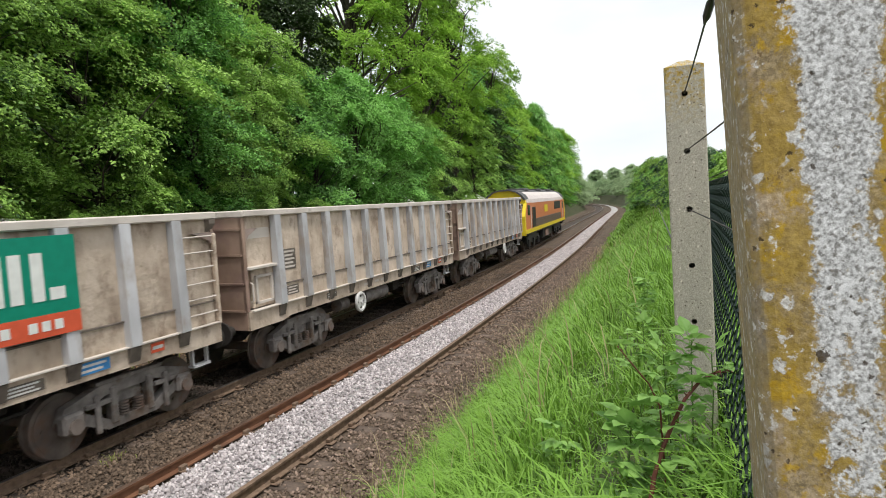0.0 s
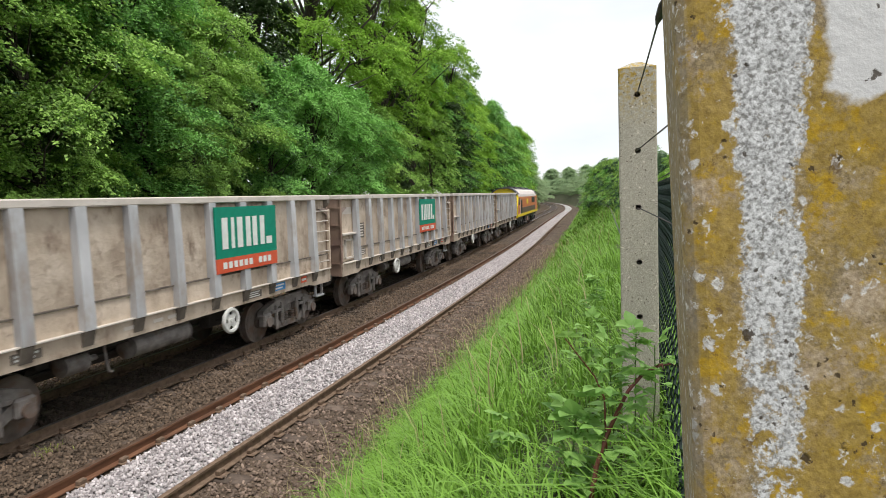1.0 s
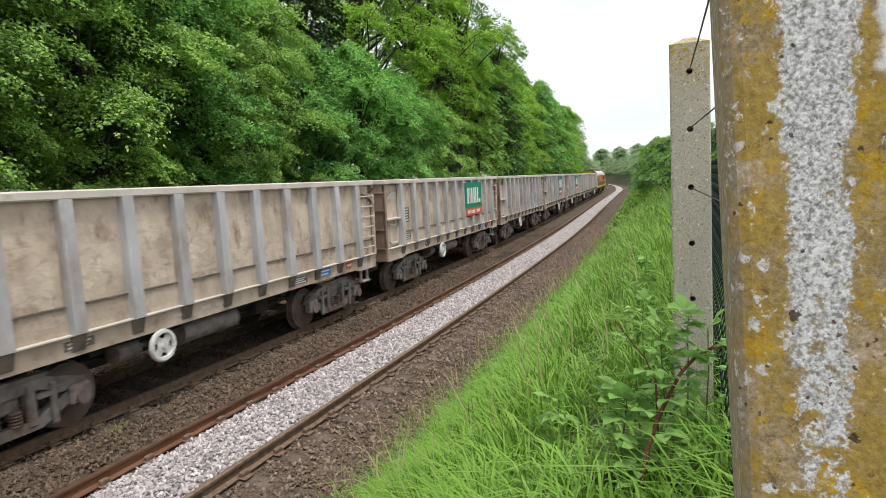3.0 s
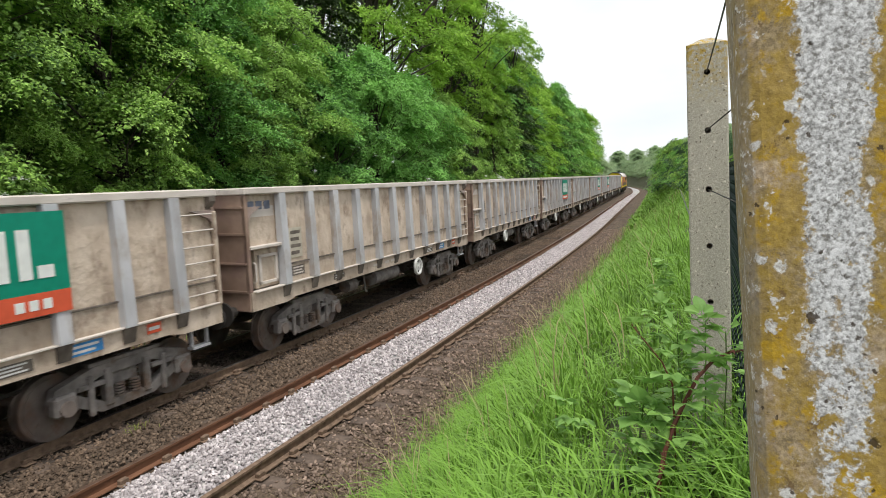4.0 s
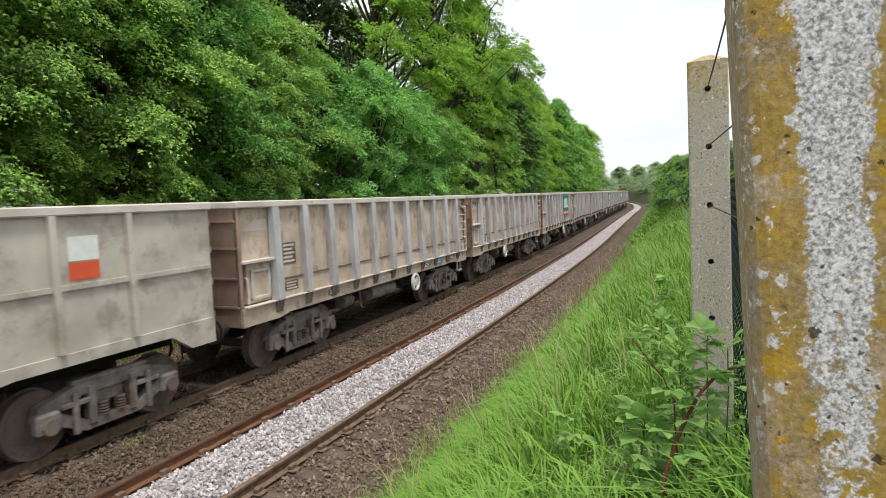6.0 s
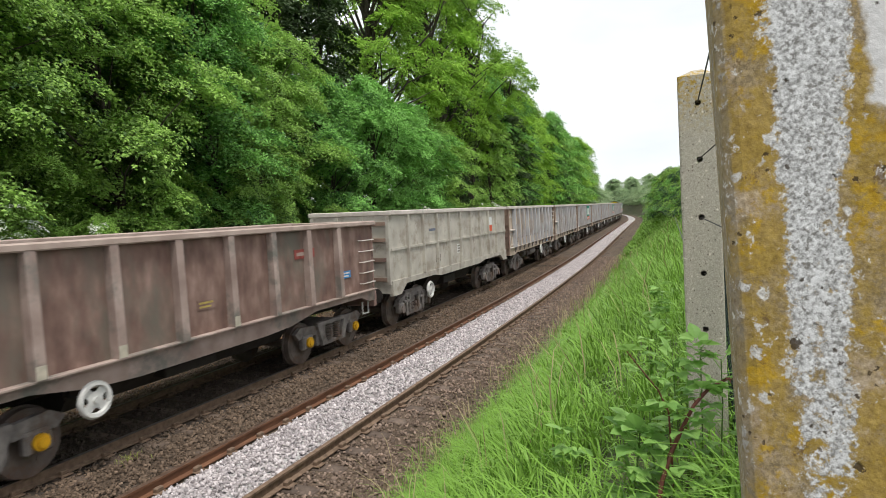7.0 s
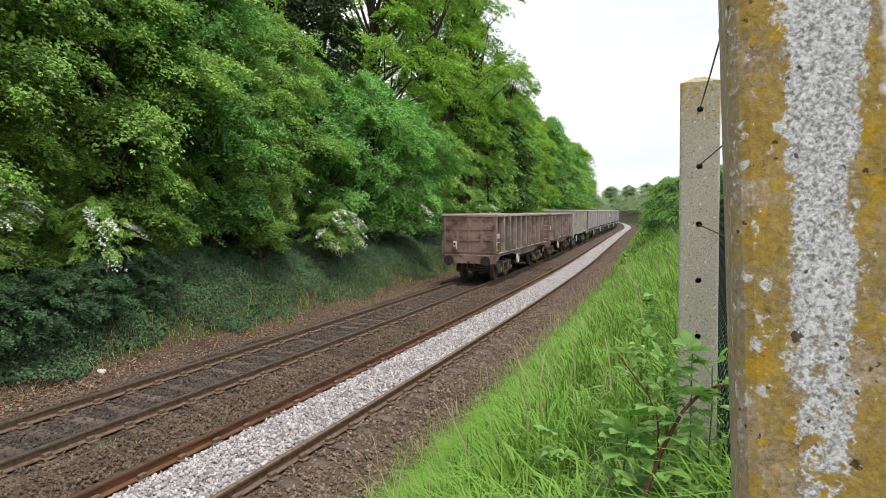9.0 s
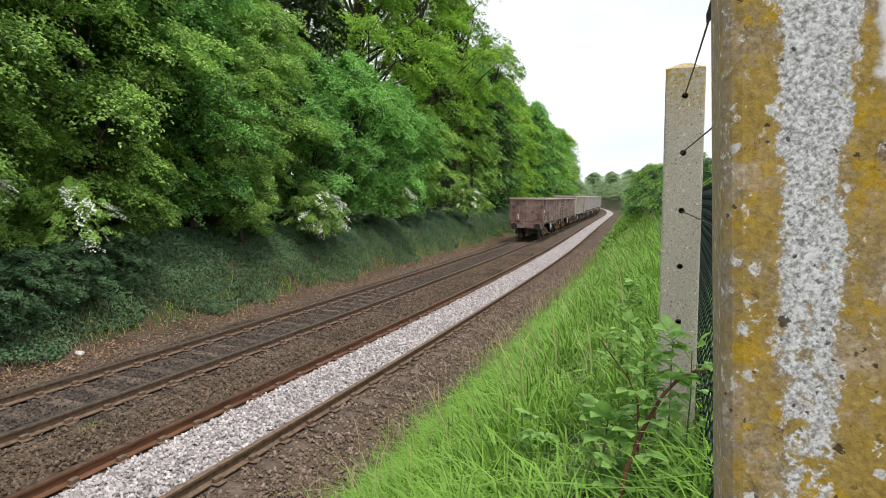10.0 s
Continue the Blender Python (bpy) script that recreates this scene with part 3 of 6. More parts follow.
        part("gusset", prism(bmesh.new(), [(y1 - 0.55, 3.0), (y1 - 0.03, 3.0), (y1 - 0.03, 2.72), (y1 - 0.16, 2.86)], "x", *sorted((1.24 * side, 1.30 * side))), "brown_rib", w)
        part("gusset", prism(bmesh.new(), [(y0 + 0.08, 3.0), (y0 + 0.50, 3.0), (y0 + 0.2, 2.86), (y0 + 0.08, 2.68)], "x", *sorted((1.20 * side, 1.26 * side))), "brown_rib", w)
        bm = bmesh.new()
        for yy in (y1 - 0.62, y1 - 0.28):
            box(bm, *sorted((1.12 * side, 1.18 * side)), yy - 0.02, yy + 0.02, 0.72, 1.06)
        box(bm, *sorted((1.08 * side, 1.22 * side)), y1 - 0.64, y1 - 0.26, 0.70, 0.74)
        part("step", bm, "wagon_rib", w)
    part("centre_sill", boxes((-0.28, 0.28, y0 + 0.1, y1 - 0.1, 0.86, 1.31), (-0.9, 0.9, -2.3, -2.1, 0.9, 1.3), (-0.9, 0.9, 2.4, 2.6, 0.9, 1.3)), "under", w)
    bm = bmesh.new()
    cyl(bm, (0.98, 0.0, 0.86), "y", 0.19, 1.35, 20)
    for end in (-1, 1):
        cyl(bm, (0.98, 0.70 * end, 0.86), "y", 0.19 if end < 0 else 0.12, 0.06, 20, 0.12 if end < 0 else 0.19)
    for yy in (-0.45, 0.45):
        box(bm, 0.955, 1.005, yy - 0.03, yy + 0.03, 0.66, 1.30)
    part("air_tank", bm, "bogie", w, "grey cylindrical air tank")
    bm = bmesh.new()
    cyl(bm, (0.95, -1.75, 0.86), "y", 0.16, 0.42, 18)
    cyl(bm, (0.95, -1.46, 0.86), "y", 0.05, 0.30, 10)
    box(bm, 0.92, 0.98, -1.80, -1.70, 0.98, 1.30)
    part("brake_cylinder", bm, "bogie", w, "rusty brake cylinder")
    bm = bmesh.new()
    tube(bm, [(1.12, -1.30, 1.12), (1.14, -1.28, 0.80), (1.13, -1.24, 0.62), (1.13, -1.16, 0.60)], 0.024, 6)
    part("release_lever", bm, "bogie", w)
    bm = bmesh.new()
    tube(bm, [(1.02, -2.5, 1.05), (1.04, -1.0, 1.00), (1.04, 1.2, 1.02), (1.02, 3.0, 1.06)], 0.028, 6)
    tube(bm, [(0.70, -3.0, 0.78), (0.70, 3.4, 0.78)], 0.03, 6)
    part("brake_pipe", bm, "under", w)
    part("brake_gear", boxes((0.5, 0.95, 1.5, 1.9, 0.72, 1.05), bevel=0.02), "under", w)
    # no trough here: dark solid added to give the shade beneath the floor
    part("discharge_trough", prism(bmesh.new(), [(-1.0, 1.30), (1.0, 1.30), (0.55, 0.62), (-0.55, 0.62)], "y", -2.3, 2.6), "under", w, "dark block in place of shade under the wagon")
    for y in (-3.68, 4.38):
        cast_bogie(w, y)
    couplings(w, y0, y1)
    plate_with_bars(w, "data_panel", 1.228, -4.28, 2.28, 0.46, 0.44, "wagon_dirt", 5, "wagon_rim", "dark worn data panel with pale writing")
    plate_with_bars(w, "data_panel", 1.264, -4.28, 1.62, 0.44, 0.20, "wagon_dirt", 3, "wagon_rim", "dark worn data panel with pale writing")
    plate_with_bars(w, "notice_plate", 1.304, 3.58, 1.27, 0.52, 0.17, "sign_blue", 2, "white_paint", "blue notice plate")
    plate_with_bars(w, "notice_plate", 1.304, 4.72, 1.28, 0.26, 0.15, "sign_red", 1, "white_paint", "red notice plate")
    plate_with_bars(w, "number_plate", 1.304, -2.75, 1.26, 0.46, 0.13, "wagon_dirt", 2, "white_paint", "stencilled plate")
    plate_with_bars(w, "number_plate", 1.304, 2.55, 1.25, 0.6, 0.15, "wagon_dirt", 3, "white_paint", "stencilled plate")
    for y in (-0.95, -0.30, 0.05):
        part("stencil_bar", boxes((1.301, 1.304, y - 0.11, y + 0.11, 1.23, 1.29)), "wagon_rim", w, "worn white stencil bar")
    part("primer_patch", boxes((1.190, 1.194, y0 + 0.16, y0 + 0.95, 2.80, 3.00)), "wagon_rim", w, "bare pale patch")
    return w


def company_sign(w):
    """Green board with white block shapes above a red strip; it stands on the ribs."""
    x, y0, y1 = 1.405, 1.22, 3.38
    board = part("sign_board", boxes((x - 0.03, x, y0, y1, 2.14, 3.15)), "sign_green", w, "green board with white block shapes")
    strip = part("sign_strip", boxes((x - 0.03, x + 0.002, y0, y1, 1.85, 2.14)), "sign_red", w, "red strip with white bars")
    h0, h1 = 2.32, 2.94

    def stroke(rows):
        part("sign_shape", prism(bmesh.new(), rows, "x", x + 0.001, x + 0.008), "sign_white", board)
    for a, b in ((1.42, 1.60), (1.72, 1.82), (1.92, 2.10), (2.22, 2.38), (2.46, 2.62), (2.74, 2.90)):
        stroke([(a, h0), (b, h0), (b, h1), (a, h1)])
    stroke([(2.97, h0), (3.18, h0), (3.18, h0 + 0.16), (2.97, h0 + 0.16)])
    for k in range(10):
        if k != 6:
            a = 1.42 + k * 0.175
            part("sign_bar", boxes((x + 0.001, x + 0.008, a, a + 0.115, 1.93, 2.06)), "sign_white", strip)


def brown_wagon(y0=-6.1):
    """Older brown box wagon with yellow axlebox covers."""
    w = tagged(new("open_wagon"), "rusty brown bogie box wagon with yellow axlebox covers on rails", "wagon", "box wagons in the train")
    y1 = 6.05
    part("floor_plate", boxes((-1.22, 1.22, y0 + 0.1, y1 - 0.1, 1.25, 1.33)), "wagon_dirt", w)
    for side in (-1, 1):
        part("body_side", boxes((*sorted((1.19 * side, 1.235 * side)), y0 + 0.60, y1 - 0.02, 1.34, 3.02)), "brown_side", w)
    for side in (-1, 1):
        rows = [(y0 + 0.02, 1.36), (y1 - 0.02, 1.36), (y1 - 0.02, 1.06), (y1 - 0.35, 1.06), (y1 - 0.7, 1.20), (3.3, 1.20), (2.4, 1.04), (1.6, 1.00), (-1.4, 1.00), (-2.2, 1.04), (-3.1, 1.20), (y0 + 0.75, 1.20), (y0 + 0.4, 1.04), (y0 + 0.02, 1.00)]
        part("solebar", prism(bmesh.new(), rows, "x", *sorted((1.16 * side, 1.27 * side))), "brown_rib", w)
        part("ledge", boxes((*sorted((1.2 * side, 1.385 * side)), y0 + 0.1, y1 - 0.1, 1.345, 1.37)), "brown_rib", w)
        part("top_rim", boxes((*sorted((1.17 * side, 1.37 * side)), y0, y1, 3.0, 3.11), bevel=0.02), "brown_rim", w, "scuffed pinkish-brown top rim")
        for i in range(9):
            y = -5.42 + i * 1.21
            bm = prism(bmesh.new(), [(1.23 * side, 3.01), (1.36 * side, 3.01), (1.40 * side, 1.42), (1.40 * side, 1.365), (1.23 * side, 1.365)], "y", y - 0.075, y + 0.075)
            part("rib", bm, "brown_rib", w)
    for y, d in ((y0, 1), (y1, -1)):
        bm = boxes((-1.25, 1.25, *sorted((y, y + 0.06 * d)), 1.0, 3.05))
        part("end_wall", bm, "brown_end", w, "faded red-brown end wall with upright ribs")
        for z in (1.40, 1.92, 2.42, 2.88):
            part("end_strip", boxes((-1.2, 1.2, *sorted((y - 0.025 * d, y - 0.001 * d)), z - 0.015, z + 0.015)), "brown_end", w)
        for x in (-1.16, -0.58, 0.0, 0.58, 1.16):
            part("end_rib", boxes((x - 0.06, x + 0.06, *sorted((y - 0.028 * d, y - 0.001 * d)), 1.32, 2.95), bevel=0.01), "brown_end", w)
        part("headstock", boxes((-1.27, 1.27, *sorted((y - 0.06 * d, y + 0.08 * d)), 0.88, 1.28), bevel=0.015), "brown_end", w)
        part("top_rim", boxes((-1.32, 1.32, *sorted((y - 0.04 * d, y + 0.10 * d)), 2.995, 3.105), bevel=0.02), "brown_rim", w)
    for side in (-1, 1):
        part("hopper_plate", prism(bmesh.new(), [(y0 + 0.08, 3.0), (y0 + 0.62, 3.0), (y0 + 0.62, 2.25), (y0 + 0.08, 2.25)], "x", *sorted((0.90 * side, 0.96 * side))), "brown_side", w)
        part("corner_strip", boxes((*sorted((1.17 * side, 1.28 * side)), y0, y0 + 0.08, 1.34, 3.0), bevel=0.015), "brown_rib", w)
        part("platform", boxes((*sorted((0.95 * side, 1.30 * side)), y0 + 0.14, y0 + 0.50, 2.02, 2.24), bevel=0.02), "wagon_rim", w, "pale grey shelf box")
        part("locker", boxes((*sorted((0.95 * side, 1.18 * side)), y0 + 0.14, y0 + 0.56, 1.36, 2.0), bevel=0.02), "brown_side", w)
        bm = bmesh.new()
        tube(bm, [(1.22 * side, y0 + 0.14, 1.85), (1.28 * side, y0 + 0.2, 1.85), (1.28 * side, y0 + 0.48, 1.85), (1.22 * side, y0 + 0.53, 1.85)], 0.016, 5)
        tube(bm, [(1.22 * side, y0 + 0.14, 1.5), (1.28 * side, y0 + 0.2, 1.5), (1.28 * side, y0 + 0.48, 1.5), (1.22 * side, y0 + 0.53, 1.5)], 0.016, 5)
        part("grab_rail", bm, "wagon_rim", w)
        part("warning_patch", boxes((*sorted((1.28 * side, 1.285 * side)), y0 + 0.0, y0 + 0.08, 1.42, 1.62)), "yellow", w, "yellow corner patch")
        part("white_patch", boxes((*sorted((1.28 * side, 1.285 * side)), y0 + 0.0, y0 + 0.08, 1.68, 1.86)), "white_paint", w, "white corner patch")
        for k in range(5):
            z = 1.55 + k * 0.27
            bm = bmesh.new()
            tube(bm, [(1.24 * side, y1 - 0.72, z), (1.33 * side, y1 - 0.70, z), (1.33 * side, y1 - 0.10, z), (1.24 * side, y1 - 0.08, z)], 0.016, 5)
            part("ladder_rung", bm, "wagon_rim", w)
        bm = bmesh.new()
        tube(bm, [(1.15 * side, y1 - 0.5, 1.05), (1.15 * side, y1 - 0.5, 0.75), (1.15 * side, y1 - 0.2, 0.75), (1.15 * side, y1 - 0.2, 1.05)], 0.025, 5)
        part("step", bm, "white_paint", w, "white foot stirrup")
    part("centre_sill", boxes((-0.28, 0.28, y0 + 0.1, y1 - 0.1, 0.86, 1.26)), "under", w)
    part("brake_gear", boxes((0.4, 0.9, -0.6, 0.6, 0.72, 1.05), bevel=0.02), "under", w)
    # added dark solid, the shade under this wagon built as a shape
    part("discharge_trough", prism(bmesh.new(), [(-1.0, 1.26), (1.0, 1.26), (0.55, 0.62), (-0.55, 0.62)], "y", -2.2, 2.9), "under", w, "dark block in place of shade under the wagon")
    for y in (-3.86, 4.28):
        plate_bogie(w, y)
    handwheel(w, -2.2, 1.28, 0.88)
    couplings(w, y0 - 0.04, y1 + 0.04)
    plate_with_bars(w, "data_panel", 1.248, -5.05, 2.30, 0.40, 0.40, "brown_side", 4, "white_paint", "white writing on brown paint")
    plate_with_bars(w, "notice_plate", 1.248, 4.66, 1.86, 0.42, 0.17, "sign_blue", 2, "white_paint", "blue notice plate")
    plate_with_bars(w, "notice_plate", 1.248, 3.0, 2.50, 0.74, 0.20, "faded_red", 1, "brown_rib", "faded red patch")
    plate_with_bars(w, "stencil", 1.242, 0.05, 1.86, 0.42, 0.16, "brown_side", 2, "faded_yellow", "small yellow stencil")
    for i in (2, 3, 5):
        y = -5.42 + i * 1.21
        part("rib_patch", boxes((1.401, 1.405, y - 0.07, y + 0.07, 1.38, 1.56)), "cream_plate", w, "bare cream patch at the foot of a rib")
    return w


def tail_lamp(w):
    lamp = part("tail_lamp", boxes((-0.72, -0.56, -6.64, -6.52, 1.52, 1.88), bevel=0.02), "white_paint", w, "white box tail lamp with a red lens")
    part("lens", boxes((-0.71, -0.57, -6.65, -6.639, 1.54, 1.64)), "lamp_red", lamp)
    bm = bmesh.new()
    cyl(bm, (-0.64, -6.645, 1.76), "y", 0.05, 0.02, 14)
    part("lens_hood", bm, "black_paint", lamp)


def light_wagon():
    """Pale box wagon with a deeper rim, flat ribs and a waist rail."""
    w = tagged(new("open_wagon"), "pale cream-grey bogie box wagon with narrow ribs on rails", "wagon", "box wagons in the train")
    y0, y1 = -5.75, 6.3
    part("floor_plate", boxes((-1.22, 1.22, y0 + 0.1, y1 - 0.1, 1.28, 1.37)), "wagon_dirt", w)
    for side in (-1, 1):
        part("body_side", boxes((*sorted((1.20 * side, 1.25 * side)), y0 + 0.04, y1 - 0.04, 1.38, 3.25)), "light_side", w)
    for side in (-1, 1):
        rows = [(y0 + 0.02, 1.40), (y1 - 0.02, 1.40), (y1 - 0.02, 0.98), (y1 - 0.55, 0.98), (y1 - 0.95, 1.24), (2.9, 1.24), (2.3, 1.16), (-2.0, 1.16), (-2.6, 1.24), (y0 + 0.95, 1.24), (y0 + 0.55, 0.98), (y0 + 0.02, 0.98)]
        part("solebar", prism(bmesh.new(), rows, "x", *sorted((1.17 * side, 1.29 * side))), "light_side", w)
        part("top_rim", boxes((*sorted((1.17 * side, 1.33 * side)), y0, y1, 3.23, 3.36), bevel=0.02), "wagon_rim", w)
        part("waist_rail", boxes((*sorted((1.25 * side, 1.29 * side)), y0 + 0.05, y1 - 0.05, 2.24, 2.31)), "light_side", w)
        for i in range(9):
            y = y0 + 1.15 + i * 1.16
            part("rib", prism(bmesh.new(), [(1.25 * side, 3.24), (1.33 * side, 3.24), (1.35 * side, 1.42), (1.25 * side, 1.41)], "y", y - 0.045, y + 0.045), "light_side", w)
    for y, d in ((y0, 1), (y1, -1)):
        bm = boxes((-1.25, 1.25, *sorted((y, y + 0.06 * d)), 1.05, 3.25))
        part("end_wall", bm, "light_side", w)
        for z in (1.45, 2.0, 2.55, 3.0):
            part("end_rib", boxes((-1.24, 1.24, *sorted((y - 0.05 * d, y - 0.001 * d)), z - 0.05, z + 0.05)), "wagon_end", w)
        part("top_rim", boxes((-1.32, 1.32, *sorted((y - 0.03 * d, y + 0.1 * d)), 3.225, 3.355), bevel=0.02), "wagon_rim", w)
    part("centre_sill", boxes((-0.28, 0.28, y0 + 0.1, y1 - 0.1, 0.86, 1.29)), "under", w)
    part("brake_gear", boxes((0.4, 0.9, -0.8, 0.4, 0.72, 1.0), bevel=0.03), "under", w)
    for y in (-3.85, 4.4):
        cast_bogie(w, y, 1.0)
    handwheel(w, -2.9, 1.24, 0.80)
    couplings(w, y0, y1)
    plate_with_bars(w, "number_plate", 1.252, -2.6, 2.70, 0.7, 0.22, "light_side", 1, "faded_blue", "faded blue-grey writing")
    part("logo_patch", boxes((1.252, 1.258, 3.75, 4.2, 2.62, 2.95)), "sign_white", w, "white block shape")
    part("logo_strip", boxes((1.252, 1.258, 3.75, 4.2, 2.36, 2.60)), "sign_red", w, "orange-red strip")
    part("data_panel", boxes((1.252, 1.258, -2.35, -1.95, 1.62, 1.86)), "wagon_dirt", w, "dark square panel")
    plate_with_bars(w, "data_panel", 1.252, -0.1, 1.92, 0.34, 0.32, "sign_white", 3, "wagon_dirt", "white data plate")
    for x in (-1.2, -0.4, 0.4, 1.2):
        part("end_post", boxes((x - 0.05, x + 0.05, y0 - 0.052, y0 - 0.001, 1.3, 3.2)), "light_side", w)
    # another added solid, dark for the shade below the floor
    part("discharge_trough", prism(bmesh.new(), [(-1.0, 1.28), (1.0, 1.28), (0.55, 0.64), (-0.55, 0.64)], "y", -2.2, 2.6), "under", w, "dark block in place of shade under the wagon")
    return w


def locomotive():
    """Six-axle diesel with a cab at each end, orange sides and yellow ends."""
    w = tagged(new("locomotive"), "orange, black and yellow six-axle diesel freight locomotive on rails", "locomotive")
    y0, y1 = -10.6, 10.6
    part("underframe", boxes((-1.30, 1.30, y0, y1, 1.08, 1.34), bevel=0.03), "loco_black", w)
    for side in (-1, 1):
        part("yellow_stripe", boxes((*sorted((1.29 * side, 1.315 * side)), y0 + 0.1, y1 - 0.1, 1.18, 1.42)), "loco_yellow", w, "yellow stripe along the frame")
        part("side_panel", boxes((*sorted((1.18 * side, 1.26 * side)), -7.9, 7.9, 1.95, 3.0), bevel=0.02), "loco_orange", w, "orange bodyside")
        part("lower_panel", boxes((*sorted((1.18 * side, 1.262 * side)), -7.9, 7.9, 1.38, 1.95), bevel=0.02), "loco_grey", w, "dull grey-brown lower bodyside")
        part("cab_door", boxes((*sorted((1.24 * side, 1.275 * side)), -7.6, -6.3, 1.45, 2.72), bevel=0.02), "loco_black", w)
        part("grille", boxes((*sorted((1.24 * side, 1.272 * side)), 3.4, 7.3, 2.3, 2.9), bevel=0.01), "loco_black", w)
        part("logo_patch", boxes((*sorted((1.258 * side, 1.268 * side)), -2.2, -0.6, 2.25, 2.75)), "loco_yellow", w, "yellow block shape")
    arch = [(-1.27, 2.98), (1.27, 2.98), (1.22, 3.22), (1.05, 3.48), (0.72, 3.70), (0.36, 3.80), (-0.36, 3.80), (-0.72, 3.70), (-1.05, 3.48), (-1.22, 3.22)]
    part("roof", prism(bmesh.new(), arch, "y", -9.6, 9.6), "loco_roof", w, "pinkish-grey curved roof, whitened for haze")
    part("roof_walk", prism(bmesh.new(), [(-0.74, 3.66), (0.74, 3.66), (0.74, 3.72), (0.37, 3.84), (-0.37, 3.84), (-0.74, 3.72)], "y", -9.4, 9.4), "loco_dark_roof", w, "dark grey roof top")
    for ya, yb in ((-6.5, -4.6), (4.4, 6.6), (-1.0, 1.0)):
        part("roof_vent", boxes((-0.6, 0.6, ya, yb, 3.78, 3.93), bevel=0.03), "loco_dark_roof", w)
    for y, d in ((y0, 1), (y1, -1)):
        rows = [(y, 1.34), (y + 2.7 * d, 1.34), (y + 2.7 * d, 3.0), (y + 0.75 * d, 3.0), (y + 0.15 * d, 2.35), (y, 2.2)]
        cab = part("cab", prism(bmesh.new(), rows, "x", -1.28, 1.28), "loco_orange", w, "orange cab with a yellow end")
        face = [(y - 0.02 * d, 1.10), (y + 0.35 * d, 1.10), (y + 0.35 * d, 2.35), (y + 0.85 * d, 3.02), (y + 0.70 * d, 3.02), (y + 0.12 * d, 2.38), (y - 0.02 * d, 2.2)]
        part("cab_front", prism(bmesh.new(), face, "x", -1.30, 1.30), "loco_yellow", cab, "bright yellow cab front")
        cap = [(x * 0.985, z - 0.02) for x, z in arch]
        part("cab_end", prism(bmesh.new(), cap, "y", *sorted((y + 0.72 * d, y + 1.05 * d))), "loco_yellow", cab, "yellow upper cab end")
        visor = [(x * 1.012, z + 0.012) for x, z in arch[2:]] + [(x * 0.93, z - 0.05) for x, z in arch[:1:-1]]
        part("cab_visor", prism(bmesh.new(), visor, "y", *sorted((y + 0.55 * d, y + 1.9 * d))), "loco_dark_roof", cab, "dark grey roof edge over the cab")
        for side in (-1, 1):
            part("side_window", boxes((*sorted((1.275 * side, 1.292 * side)), *sorted((y + 1.1 * d, y + 2.0 * d)), 2.25, 2.85), bevel=0.01), "glass", cab)
            part("cab_side", boxes((*sorted((1.275 * side, 1.286 * side)), *sorted((y + 2.1 * d, y + 2.68 * d)), 1.4, 2.98)), "loco_orange", cab)
            bm = bmesh.new()
            tube(bm, [(1.31 * side, y + 2.15 * d, 1.4), (1.33 * side, y + 2.15 * d, 2.8)], 0.02, 5)
            part("handrail", bm, "white_paint", cab)
            bm = bmesh.new()
            cyl(bm, (0.86 * side, y - 0.2 * d, 1.06), "y", 0.24, 0.4, 18)
            part("buffer", bm, "loco_black", w)
        bm = prism(bmesh.new(), [(y + 0.62 * d, 2.92), (y + 0.22 * d, 2.44), (y + 0.18 * d, 2.46), (y + 0.58 * d, 2.94)], "x", -1.1, 1.1)
        part("windscreen", bm, "glass", cab)
    bm = boxes((-1.15, 1.15, -2.6, 2.4, 0.45, 1.1), bevel=0.08)
    part("fuel_tank", bm, "loco_black", w, "black fuel tank")
    part("battery_box", boxes((1.15, 1.25, -1.6, -0.4, 0.55, 1.0)), "wagon_end", w, "dull red-brown box on the tank")
    for y in (-6.6, 6.6):
        bm = boxes((-0.9, 0.9, -2.3, 2.3, 0.55, 0.95), bevel=0.04)
        for side in (-1, 1):
            prism(bm, [(-2.5, 0.9), (-2.4, 0.5), (-1.2, 0.55), (0, 0.45), (1.2, 0.55), (2.4, 0.5), (2.5, 0.9), (1.0, 1.02), (-1.0, 1.02)], "x", *sorted((0.95 * side, 1.08 * side)))
            for yy in (-1.9, 0, 1.9):
                box(bm, *sorted((1.0 * side, 1.18 * side)), yy - 0.2, yy + 0.2, 0.3, 0.75, bevel=0.03)
        bogie = part("bogie", bm, "loco_black", w)
        bogie.location = (0, y, 0)
        for yy in (-1.9, 0.0, 1.9):
            wheelsets.append(wheelset(bogie, yy))
    return w


# wagon k counts from the locomotive; its middle stands at TRAIN_S[k] on the line at 0 s
TRAIN_S = [9.0 + PITCH * (2 - k) - 6.4 for k in range(14)]
FAR_SCALE = 1 + FAR_LINE / 660
train = []


HANDWHEEL_AHEAD = (0, 3, 7, 8, 10)


